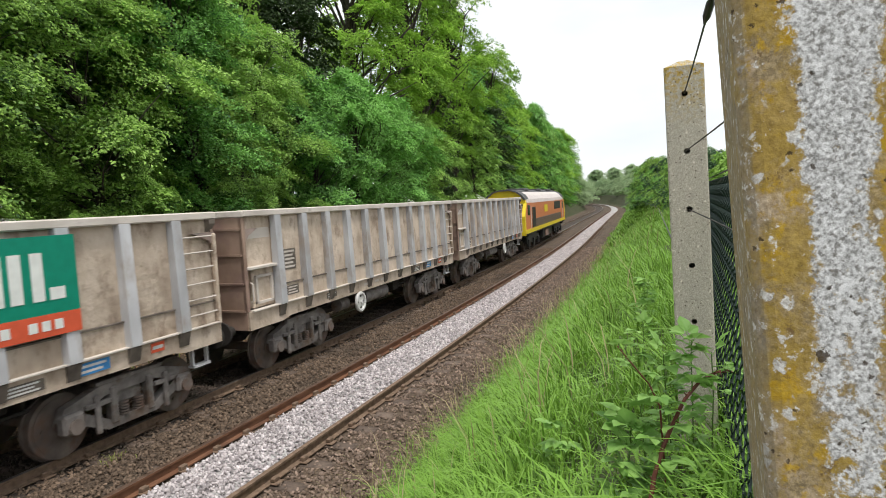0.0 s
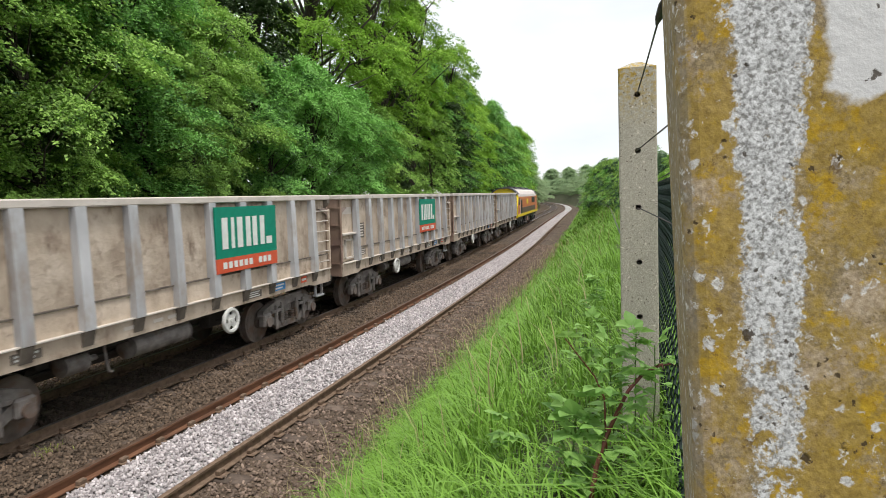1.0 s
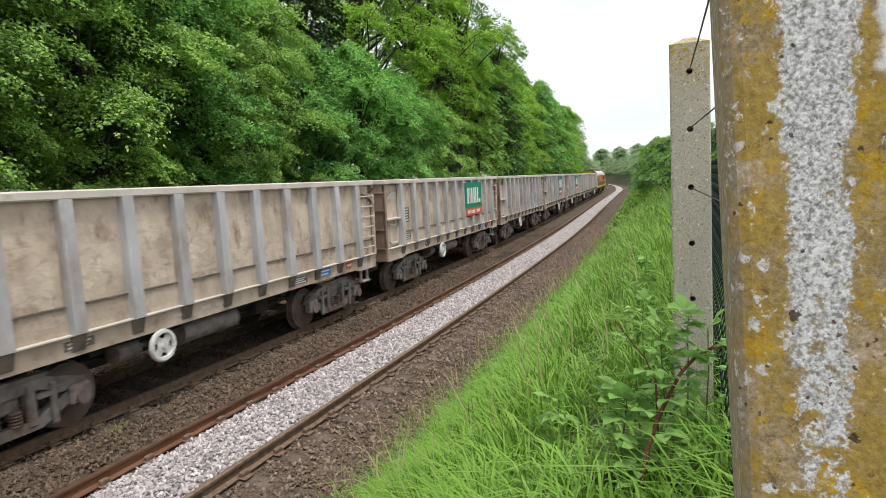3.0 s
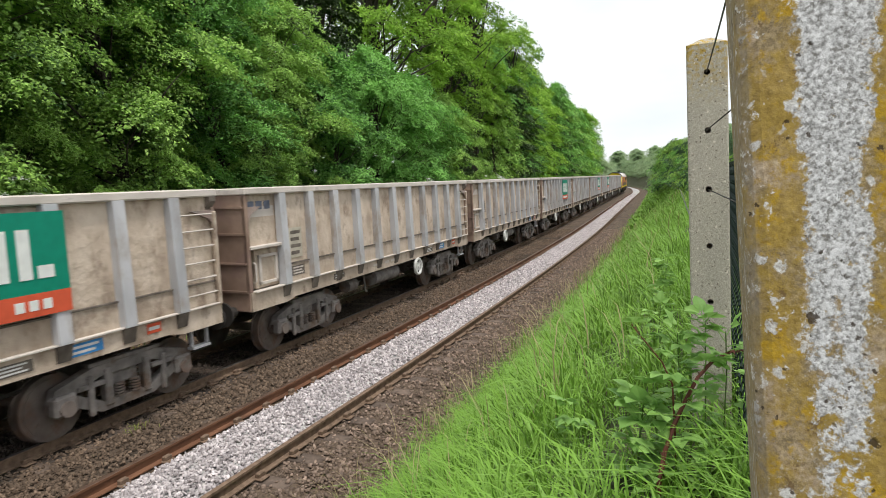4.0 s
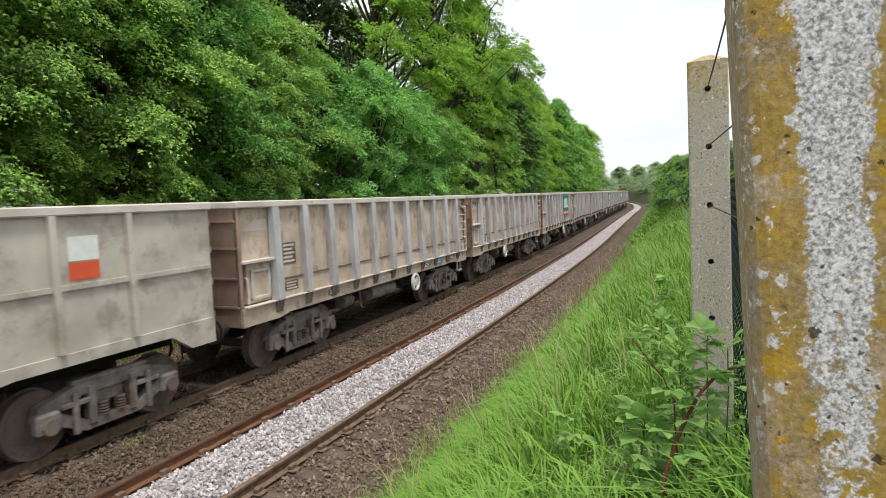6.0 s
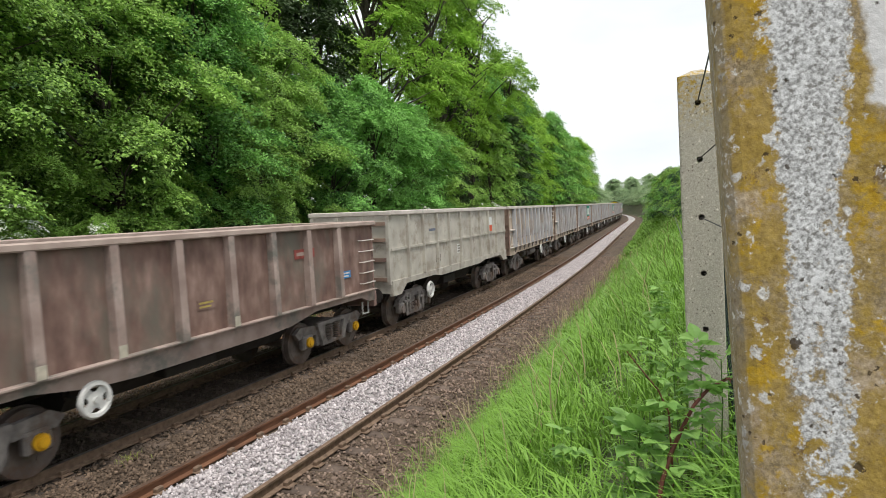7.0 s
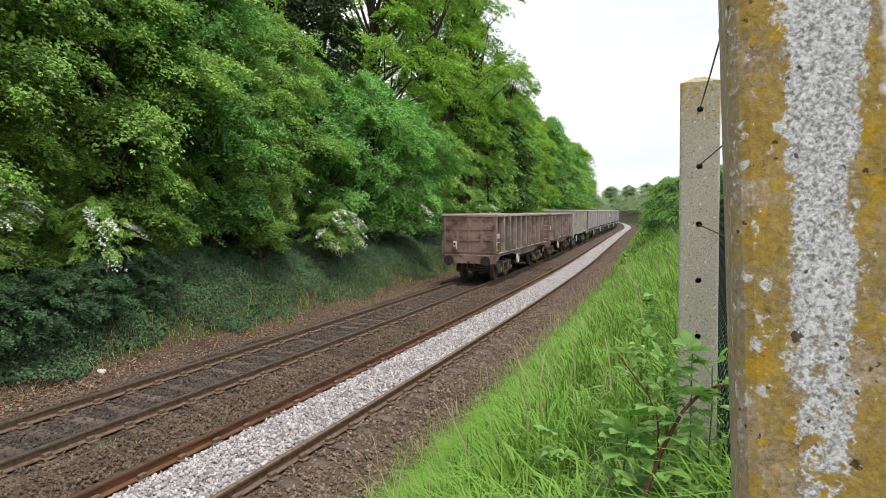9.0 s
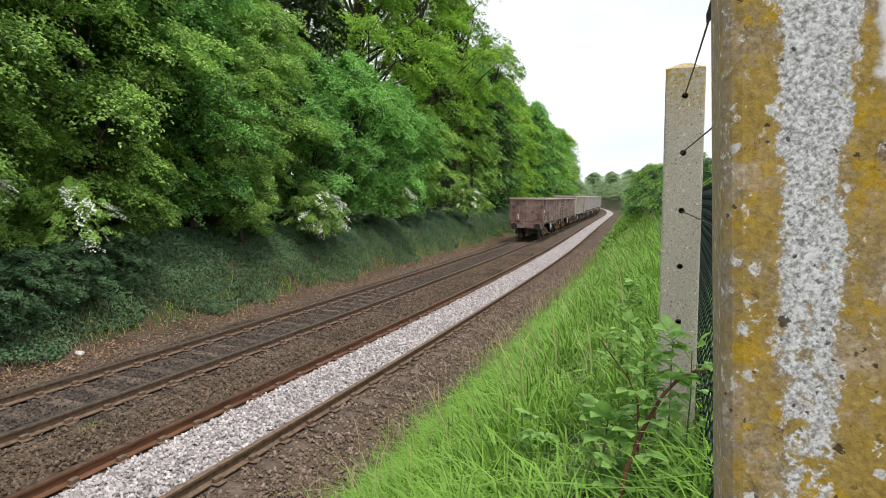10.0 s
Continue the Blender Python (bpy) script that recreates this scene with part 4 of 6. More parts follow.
def place_train():
    template = grey_wagon()
    for k in range(11):
        if k == 0:
            w = template
        else:
            w = copy_thing(template, Matrix.Identity(4))
            wheelsets.extend(o for o in w.children_recursive if o.name.startswith("wheelset"))
        train.append((w, TRAIN_S[k]))
    for k in range(11):
        w = train[k][0]
        handwheel(w, 1.72 if k in HANDWHEEL_AHEAD else -1.31)
        if k in (4, 7, 9):
            for i in range(3):
                part("faded_writing", boxes((1.188, 1.196, -5.66 + i * 0.24, -5.48 + i * 0.24, 2.94, 3.10)), "faded_blue", w, "faded blue-grey writing")
            plate_with_bars(w, "data_panel", 1.236, -4.28, 2.20, 0.44, 0.62, "cream_plate", 4, "wagon_dirt", "cream data plate")
        if k in (2, 3, 5, 8):
            company_sign(w)
            tagged(w, "dusty grey-brown bogie box wagon with a green and red company board")
    train.append((light_wagon(), TRAIN_S[11]))
    brown = brown_wagon()
    last = brown_wagon(-6.5)
    tail_lamp(last)
    tagged(last, "rusty brown box wagon with a white tail lamp on its end")
    train.append((brown, TRAIN_S[12]))
    train.append((last, TRAIN_S[13] - 0.6))
    train.append((locomotive(), 34.6 + 0.6 + 10.6))


place_train()


def motions():
    """The train rolls along the far track at a steady speed and its wheels turn with it."""
    for w, start in train:
        rows = []
        for i in range(41):
            t = i * 0.25
            s = (start + SPEED * t) / FAR_SCALE
            x, y = line_xy(s, FAR_LINE)
            rows.append((t, pose(float(x), float(y), 0, 0, 0, heading(s))))
        walk(w, rows)
    per_frame = -math.degrees(SPEED / WHEEL_R) / FPS
    for w in wheelsets:
        at = w.location.copy()
        walk(w, [(i / FPS, pose(at.x, at.y, at.z, per_frame * i, 0, 0)) for i in range(301)])


# ---- leaves, trees and bushes ----
def leaf_arrays(points, normals, size, rng, slim=0.33, fold=0.16):
    """Folded diamond leaves at points, facing normals: verts and triangles."""
    n = len(points)
    nrm = normals / np.linalg.norm(normals, axis=1, keepdims=True)
    t = rng.normal(size=(n, 3))
    t -= nrm * np.sum(t * nrm, axis=1, keepdims=True)
    t /= np.linalg.norm(t, axis=1, keepdims=True)
    b = np.cross(nrm, t)
    L = (size * rng.uniform(0.65, 1.3, n))[:, None]
    lift = nrm * L * fold
    v = np.stack([points - t * L * 0.5 - lift, points + b * L * slim + lift * 0.4, points + t * L * 0.55 - lift * 1.4, points - b * L * slim + lift * 0.4], 1).reshape(-1, 3)
    base = (np.arange(n) * 4)[:, None]
    f = np.concatenate([base + [0, 1, 2], base + [0, 2, 3]], 1).reshape(-1, 3)
    return v, f


def sprays(centres, outs, per, length, width, size, rng, up=0.85, jitter=0.24):
    """Flat drooping sprays of leaves round each centre, pointing outwards."""
    n = len(centres)
    outs = outs / np.maximum(np.linalg.norm(outs, axis=1, keepdims=True), 1e-6)
    flat_out = outs * [1, 1, 0.35]
    flat_out /= np.maximum(np.linalg.norm(flat_out, axis=1, keepdims=True), 1e-6)
    plane = np.array([0, 0, 1.0]) * up + outs * 0.55 + rng.normal(size=(n, 3)) * 0.22
    plane /= np.linalg.norm(plane, axis=1, keepdims=True)
    along = flat_out - plane * np.sum(flat_out * plane, axis=1, keepdims=True)
    along /= np.maximum(np.linalg.norm(along, axis=1, keepdims=True), 1e-6)
    across = np.cross(plane, along)
    a = rng.uniform(-0.7, 1.0, (n, per, 1))
    c = rng.uniform(-1, 1, (n, per, 1)) * (1.05 - 0.65 * np.maximum(a, 0))
    d = rng.normal(size=(n, per, 1)) * 0.06
    grow = rng.uniform(0.6, 1.4, (n, 1, 1))
    p = centres[:, None] + grow * (along[:, None] * a * length + across[:, None] * c * width + plane[:, None] * d * length)
    p[:, :, 2:] -= grow * np.maximum(a, 0) ** 2 * length * 0.16
    nn = plane[:, None] + rng.normal(size=(n, per, 3)) * jitter
    return leaf_arrays(p.reshape(-1, 3), nn.reshape(-1, 3), size, rng)


def crown_mesh(name, seed, R, H, low, boughs, count, per, leaf, shape=0.5, length=0.5, gaps=0.25, rise=0.22, slim=0.55):
    """A crown between heights low and H: boughs round a stem, each a flat drooping fan of leafy sprays. Returns the mesh and some bough tips."""
    rng = np.random.default_rng(seed)
    f = (np.arange(boughs) + rng.uniform(0, 1, boughs)) / boughs
    z = low + (H - low) * f
    prof = np.sin(np.pi * np.clip(f, 0.03, 0.985) ** shape) ** 0.55
    az = np.arange(boughs) * 2.39996 + rng.normal(size=boughs) * 0.5
    reach = R * prof * np.where(rng.random(boughs) < gaps, rng.uniform(0.40, 0.75, boughs), rng.uniform(0.85, 1.15, boughs))
    n = max(3, count // per // boughs)
    t = np.sqrt(rng.uniform(0.12, 1.0, (boughs, n)))
    t[:, 0] = 1.0
    wide = rng.uniform(-1, 1, (boughs, n)) * (1.08 - t) * 0.75 * np.minimum(1.0, 2.4 / np.maximum(reach, 0.6))[:, None]
    d = np.stack([np.cos(az), np.sin(az), np.zeros(boughs)], 1)[:, None]
    e = np.stack([-np.sin(az), np.cos(az), np.zeros(boughs)], 1)[:, None]
    tilt = (rise * (0.2 + 1.6 * f) + rng.normal(size=boughs) * 0.10)[:, None]
    L = reach[:, None]
    up = L * (tilt * t - 0.20 * t ** 2.2) + rng.normal(size=(boughs, n)) * 0.05
    p = d * (L * t)[..., None] + e * (wide * L)[..., None]
    p[..., 2] += z[:, None] + up
    out = d + e * (np.sign(wide) * 0.75)[..., None] + np.array([0, 0, 0.1])
    out = np.broadcast_to(out, p.shape).reshape(-1, 3)
    v, fc = sprays(p.reshape(-1, 3), out, per, length, length * slim, leaf, rng)
    tips = (d * (L * 0.75)[..., None])[:, 0] + np.stack([np.zeros(boughs), np.zeros(boughs), z + up[:, 0] * 0.75], 1)
    return raw_mesh(name, v, fc), tips[:: max(1, boughs // 40)]


def trunk_mesh(name, seed, H, r, centres, bend=0.3):
    rng = np.random.default_rng(seed + 100)
    bm = bmesh.new()
    pts = [Vector((bend * math.sin(1.3 * k / 6 * 3 + seed), bend * math.cos(1.7 * k / 6 * 3 + seed) - bend, H * 0.86 * k / 6 - 0.4)) for k in range(7)]
    tube(bm, pts, [r * (1.25 if k == 0 else 1 - 0.12 * k) for k in range(7)], 8)
    for c in centres:
        c = Vector(c)
        k = min(5, max(0, int((c.z * 0.72) / (H * 0.86) * 6)))
        a = pts[k].lerp(pts[k + 1], rng.random())
        mid = a.lerp(c, 0.55) + Vector((0, 0, 0.12 * (c - a).length))
        bow = Vector((rng.normal(), rng.normal(), 0)) * 0.10 * (c - a).length
        tube(bm, [a, a.lerp(mid, 0.5) + bow * 0.6, mid + bow, c], [r * 0.28, r * 0.22, r * 0.15, r * 0.05], 5)
    me = bpy.data.meshes.new(name)
    bm.to_mesh(me)
    bm.free()
    return me


CROWNS = {}


def crown_kind(key, stem=0.03, **k):
    mesh, tips = crown_mesh("crown", **k)
    CROWNS[key] = (mesh, trunk_mesh("trunk", k["seed"], k["H"], stem * k["H"] * 0.5, tips), k["H"])


crown_kind("broad", seed=1, R=3.4, H=9.5, low=1.1, boughs=84, count=80000, per=42, leaf=0.104, shape=0.78, length=0.66, gaps=0.45, slim=0.50)
crown_kind("broad_two", seed=2, R=3.1, H=10.5, low=1.0, boughs=88, count=80000, per=42, leaf=0.104, shape=0.80, length=0.68, gaps=0.45, slim=0.50)
crown_kind("hazel", seed=3, R=3.0, H=7.0, low=0.8, boughs=60, count=50000, per=36, leaf=0.118, shape=0.60, length=0.62, rise=0.5, gaps=0.5, slim=0.50)
crown_kind("tall", stem=0.03, seed=4, R=5.2, H=18.0, low=4.0, boughs=110, count=42000, per=26, leaf=0.22, shape=0.72, length=0.75, gaps=0.4, rise=0.6)
crown_kind("oak", stem=0.04, seed=14, R=5.0, H=18.0, low=4.5, boughs=74, count=50000, per=38, leaf=0.17, shape=0.75, length=0.85, gaps=0.5, rise=0.7, slim=0.5)
crown_kind("column", seed=5, R=2.0, H=13.0, low=0.5, boughs=120, count=17000, per=22, leaf=0.18, length=0.5)
crown_kind("mid", seed=6, R=3.4, H=12.0, low=0.3, boughs=90, count=22000, per=26, leaf=0.20, length=0.9, rise=0.5, gaps=0.5, slim=0.42)
crown_kind("far", seed=7, R=4.2, H=14.0, low=0.3, boughs=80, count=11000, per=16, leaf=0.42, length=1.3, gaps=0.5, rise=0.5)
crown_kind("bush", seed=8, R=1.7, H=3.0, low=0.1, boughs=60, count=12000, per=20, leaf=0.095, length=0.32, shape=0.42, rise=0.5)


def tree(name, key, s, lat, scale, mat, label, category="tree", group="", turn=0.0, sink=0.0, wide=1.0):
    crown, trunk, _ = CROWNS[key]
    x, y = line_xy(s, lat)
    t = tagged(new(name), label, category, group)
    t.matrix_basis = pose(float(x), float(y), float(ground_z(lat)) - sink, 0, 0, turn)
    c = part_of("crown", crown, None, t)
    c.scale = (scale * wide, scale * wide, scale)
    if not crown.materials:
        crown.materials.append(M["leaf_mid"])
    c.material_slots[0].link = "OBJECT"
    c.material_slots[0].material = M[mat]
    b = part_of("trunk", trunk, "bark", t)
    b.scale = (scale * wide, scale * wide, scale)
    return t


def build_trees():
    edge = "trees along the top of the bank"
    near = [("broad", 4.5, -15.2, 1.0, "leaf_mid"), ("broad_two", 8.6, -15.0, 1.0, "leaf_mid"), ("broad", 12.6, -15.4, 1.05, "leaf_mid"),
            ("broad_two", 16.4, -15.2, 1.0, "leaf_hazel"), ("broad", 20.6, -15.6, 0.92, "leaf_mid"), ("hazel", 24.6, -15.2, 1.02, "leaf_hazel"),
            ("hazel", 29.2, -15.0, 1.10, "leaf_hazel"), ("hazel", 34.2, -15.1, 1.0, "leaf_hazel"), ("hazel", 9.8, -14.6, 0.50, "leaf_mid"), ("hazel", 18.2, -14.2, 0.62, "leaf_mid"), ("hazel", 13.6, -14.5, 0.5, "leaf_mid"),
            ("hazel", 39.4, -15.4, 0.95, "leaf_mid"), ("broad", 6.4, -18.0, 1.35, "leaf_mid"), ("broad_two", 11.2, -18.2, 1.3, "leaf_mid"), ("broad", 15.6, -18.6, 1.4, "leaf_mid"), ("broad_two", 20.8, -18.6, 1.2, "leaf_mid")]
    for i, (key, s, lat, k, mat) in enumerate(near):
        label = "bushy hazel with fresh green leaves on the ivy bank" if key == "hazel" else "dense broadleaf tree with fresh green leaves on the bank"
        tree("tree", key, s, lat, k, mat, label, group=edge, turn=47.0 * i)
    back = [("tall", 6.0, -20.5, 0.85, "leaf_mid"), ("tall", 13.5, -20.0, 0.9, "leaf_mid"), ("mid", 19.5, -20.0, 1.25, "leaf_mid"), ("column", 24.2, -18.4, 1.25, "leaf_dark"), ("column", 27.5, -18.8, 1.3, "leaf_dark"),
            ("column", 31.0, -18.5, 1.1, "leaf_dark"), ("oak", 37.0, -18.4, 1.1, "leaf_lime"), ("oak", 45.0, -17.8, 1.18, "leaf_lime"), ("oak", 53.0, -17.1, 1.08, "leaf_lime"), ("column", 42.5, -16.8, 0.85, "leaf_lime"),
            ("column", 48.0, -16.8, 0.9, "leaf_dark"), ("mid", 55.5, -15.6, 0.8, "leaf_mid"), ("tall", 3.0, -27.0, 0.95, "leaf_mid"), ("tall", 12.0, -27.5, 1.0, "leaf_mid"), ("tall", 21.5, -27.0, 1.0, "leaf_mid"),
            ("mid", 2.0, -22.0, 1.2, "leaf_mid"), ("mid", 8.5, -23.5, 1.2, "leaf_mid"), ("mid", 15.5, -23.5, 1.25, "leaf_mid"), ("mid", 26.0, -22.5, 1.2, "leaf_dark"), ("oak", 65.0, -16.2, 0.88, "leaf_lime"), ("mid", 60.0, -16.8, 1.15, "leaf_hazel")]
    for i, (key, s, lat, k, mat) in enumerate(back):
        label = {"leaf_lime": "tall oak with thin yellow-green spring leaves and dark limbs", "leaf_dark": "dark narrow ivy-clad tree behind the bank"}.get(mat, "tall leafy green tree behind the bank")
        tree("tree", key, s, lat, k, mat, label, group=edge, turn=61.0 * i + 15)
    rng = random.Random(4)
    for i in range(13):
        s = 61 + i * 7.5
        tree("tree", "mid", s, -15.1 - rng.random() * 1.7, (0.98, 1.12, 1.26, 1.02, 1.22, 1.0, 1.18, 1.05, 1.12, 0.98, 1.06, 0.95, 1.0)[i] * rng.uniform(0.96, 1.04), rng.choice(["leaf_mid", "leaf_hazel", "leaf_lime", "leaf_dark", "leaf_hazel"]), "leafy green tree at the top of the bank", group=edge, turn=rng.random() * 360)
        if i < 9:
            tree("tree", "mid", s + 3, -19.0 - rng.random() * 2, rng.uniform(1.3, 1.5) - 0.02 * i, rng.choice(["leaf_mid", "leaf_lime", "leaf_dark"]), "tall green tree behind the bank", group=edge, turn=rng.random() * 360)
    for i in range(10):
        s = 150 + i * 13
        tree("tree", "far", s, -16.5 - rng.random() * 4, rng.uniform(1.0, 1.15), "leaf_far_haze", "distant green tree beside the line", group="distant trees", turn=rng.random() * 360)
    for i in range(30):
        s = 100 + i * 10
        tree("tree", "far", s, 4.0 + rng.random() * 4 + (i % 3) * 3, rng.uniform(0.42, 0.56) + 0.0012 * (s - 100), "leaf_far_haze", "distant green tree beside the line", group="distant trees", turn=rng.random() * 360, wide=1.5)
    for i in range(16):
        tree("tree", "far", 340 + rng.random() * 60, -70 + i * 6 + rng.random() * 4, rng.uniform(1.0, 1.3), "leaf_far_haze", "distant green tree closing the view", group="distant trees", turn=rng.random() * 360, wide=1.5)
    for i in range(12):
        s = 11 + i * 3.6
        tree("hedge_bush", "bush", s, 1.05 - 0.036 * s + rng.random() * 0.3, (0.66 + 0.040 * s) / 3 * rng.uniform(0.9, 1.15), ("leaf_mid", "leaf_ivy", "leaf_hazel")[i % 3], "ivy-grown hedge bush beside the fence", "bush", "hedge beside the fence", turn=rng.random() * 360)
    for i in range(8):
        tree("hedge_bush", "bush", 58 + i * 7.0, -0.9 + rng.random(), rng.uniform(0.8, 1.15), "leaf_mid", "green hedge bush beside the fence", "bush", "hedge beside the fence", turn=rng.random() * 360)
    for i in range(16):
        s = 52 + i * 4.2
        tree("hedge_bush", "bush", s, -1.6 + rng.random() * 1.2, rng.uniform(0.36, 0.58), ("leaf_mid", "leaf_hazel", "leaf_far_haze")[i % 3], "low green bush on the grass bank", "bush", "hedge beside the fence", turn=rng.random() * 360, wide=1.4)
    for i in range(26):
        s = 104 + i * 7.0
        tree("hedge_bush", "bush", s, 0.8 + rng.random() * 2.2, rng.uniform(1.3, 1.9), "leaf_far_haze", "distant green bush beside the line, paled for haze", "bush", "distant bushes", turn=rng.random() * 360, wide=1.4)
        tree("hedge_bush", "bush", s + 40, -13.6 - rng.random(), rng.uniform(1.3, 1.8), "leaf_far_haze", "distant green bush beside the line, paled for haze", "bush", "distant bushes", turn=rng.random() * 360, wide=1.4)
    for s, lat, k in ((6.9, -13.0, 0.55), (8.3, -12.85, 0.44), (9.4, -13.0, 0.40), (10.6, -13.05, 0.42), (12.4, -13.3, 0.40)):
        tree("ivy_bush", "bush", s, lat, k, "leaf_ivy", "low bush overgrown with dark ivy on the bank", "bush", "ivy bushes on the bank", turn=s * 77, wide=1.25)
    # hawthorns in flower at the foot of the trees
    for s, lat, k, up in ((8.2, -13.6, 0.60, 1.0), (10.9, -13.4, 0.50, 0.9), (21.6, -13.2, 0.60, 0.9), (23.0, -13.4, 0.5, 0.7), (44.5, -13.6, 0.8, 0.6), (31.0, -13.6, 0.55, 1.0)):
        t = tree("hawthorn", "bush", s, lat, k, "leaf_mid", "hawthorn bush with white blossom on the bank", "bush", "flowering hawthorns", turn=s * 50, sink=-up)
        r = np.random.default_rng(int(s * 10))
        n = 17
        d = r.normal(size=(n, 3))
        d[:, 0] = np.abs(d[:, 0])
        d /= np.linalg.norm(d, axis=1, keepdims=True)
        p = np.array([0, 0, 1.5 * k]) + d * [1.85 * k, 1.85 * k, 1.40 * k]
        turn = radians(-s * 50)
        p = p @ np.array([[math.cos(turn), math.sin(turn), 0], [-math.sin(turn), math.cos(turn), 0], [0, 0, 1]])
        v, f = sprays(p, p - [0, 0, 1.5 * k], 46, 0.30, 0.13, 0.055, r)
        part_of("blossom", raw_mesh("blossom", v, f), "leaf_blossom", t, "clusters of white blossom")


build_trees()


def build_ivy():
    """Ivy over the cutting bank, with thin dry grass at its foot."""
    rng = np.random.default_rng(11)
    n = 120000
    s = 4 + 66 * rng.random(n) ** 1.5
    lat = rng.uniform(-15.4, -12.25, n) + 0.25 * np.sin(s * 0.9) + 0.15 * np.sin(s * 2.3)
    x, y = line_xy(s, lat)
    z = ground_z(lat) + rng.uniform(0.0, 0.16, n) + 0.10 * np.sin(s * 1.9 + lat * 3) * np.sin(lat * 2.2 + s * 0.7) + 0.06
    nn = np.array([0.72, 0, 0.68]) + rng.normal(size=(n, 3)) * 0.38
    v, f = leaf_arrays(np.stack([x, y, z], 1), nn, 0.066, rng, slim=0.42)
    tagged(part_of("ivy", raw_mesh("ivy", v, f), "leaf_ivy"), "dark green ivy covering the cutting bank", "ivy", kind="stuff")
    n = 7000
    s = 4 + 50 * rng.random(n) ** 1.4
    lat = -12.0 + 0.42 * rng.normal(size=n) + 0.25 * np.sin(s * 0.9)
    x, y = line_xy(s, lat)
    z = ground_z(lat) + rng.uniform(0.02, 0.06, n)
    v, f = leaf_arrays(np.stack([x, y, z], 1), np.array([0, 0, 1.0]) + rng.normal(size=(n, 3)) * 0.35, 0.065, rng, slim=0.36)
    tagged(part_of("leaf_litter", raw_mesh("leaf_litter", v, f), "leaf_litter"), "dry brown fallen leaves at the foot of the bank", "leaf litter", kind="stuff")


build_ivy()


def blades(s, lat, height, width, lean, rng, lift=0.0):
    """Grass blades that arch over: five triangles each."""
    n = len(s)
    x, y = line_xy(s, lat)
    base = np.stack([x, y, ground_z(lat) - 0.03 + lift], 1)
    a = rng.uniform(0, 2 * np.pi, n)
    d = np.stack([np.cos(a) - 0.25, np.sin(a) - 0.15, np.zeros(n)], 1)
    side = np.stack([-np.sin(a), np.cos(a), np.zeros(n)], 1) * (width / 2)[:, None]
    up = np.array([0, 0, 1.0])
    h, q = height[:, None], (lean * height)[:, None]
    droop = np.clip(lean[:, None] - 0.35, 0, 1) * rng.uniform(0.2, 0.9, (n, 1))
    low = base + up * h * 0.48 + d * q * 0.14
    mid = base + up * h * (0.82 - 0.10 * droop) + d * q * 0.48
    tip = base + up * h * (1.0 - 0.62 * droop) + d * q * (0.95 + 0.1 * droop)
    v = np.stack([base - side * 0.8, base + side * 0.8, low - side, low + side, mid - side * 0.75, mid + side * 0.75, tip], 1).reshape(-1, 3)
    i = (np.arange(n) * 7)[:, None]
    f = np.concatenate([i + [0, 1, 3], i + [0, 3, 2], i + [2, 3, 5], i + [2, 5, 4], i + [4, 5, 6]], 1).reshape(-1, 3)
    return raw_mesh("grass", v, f)


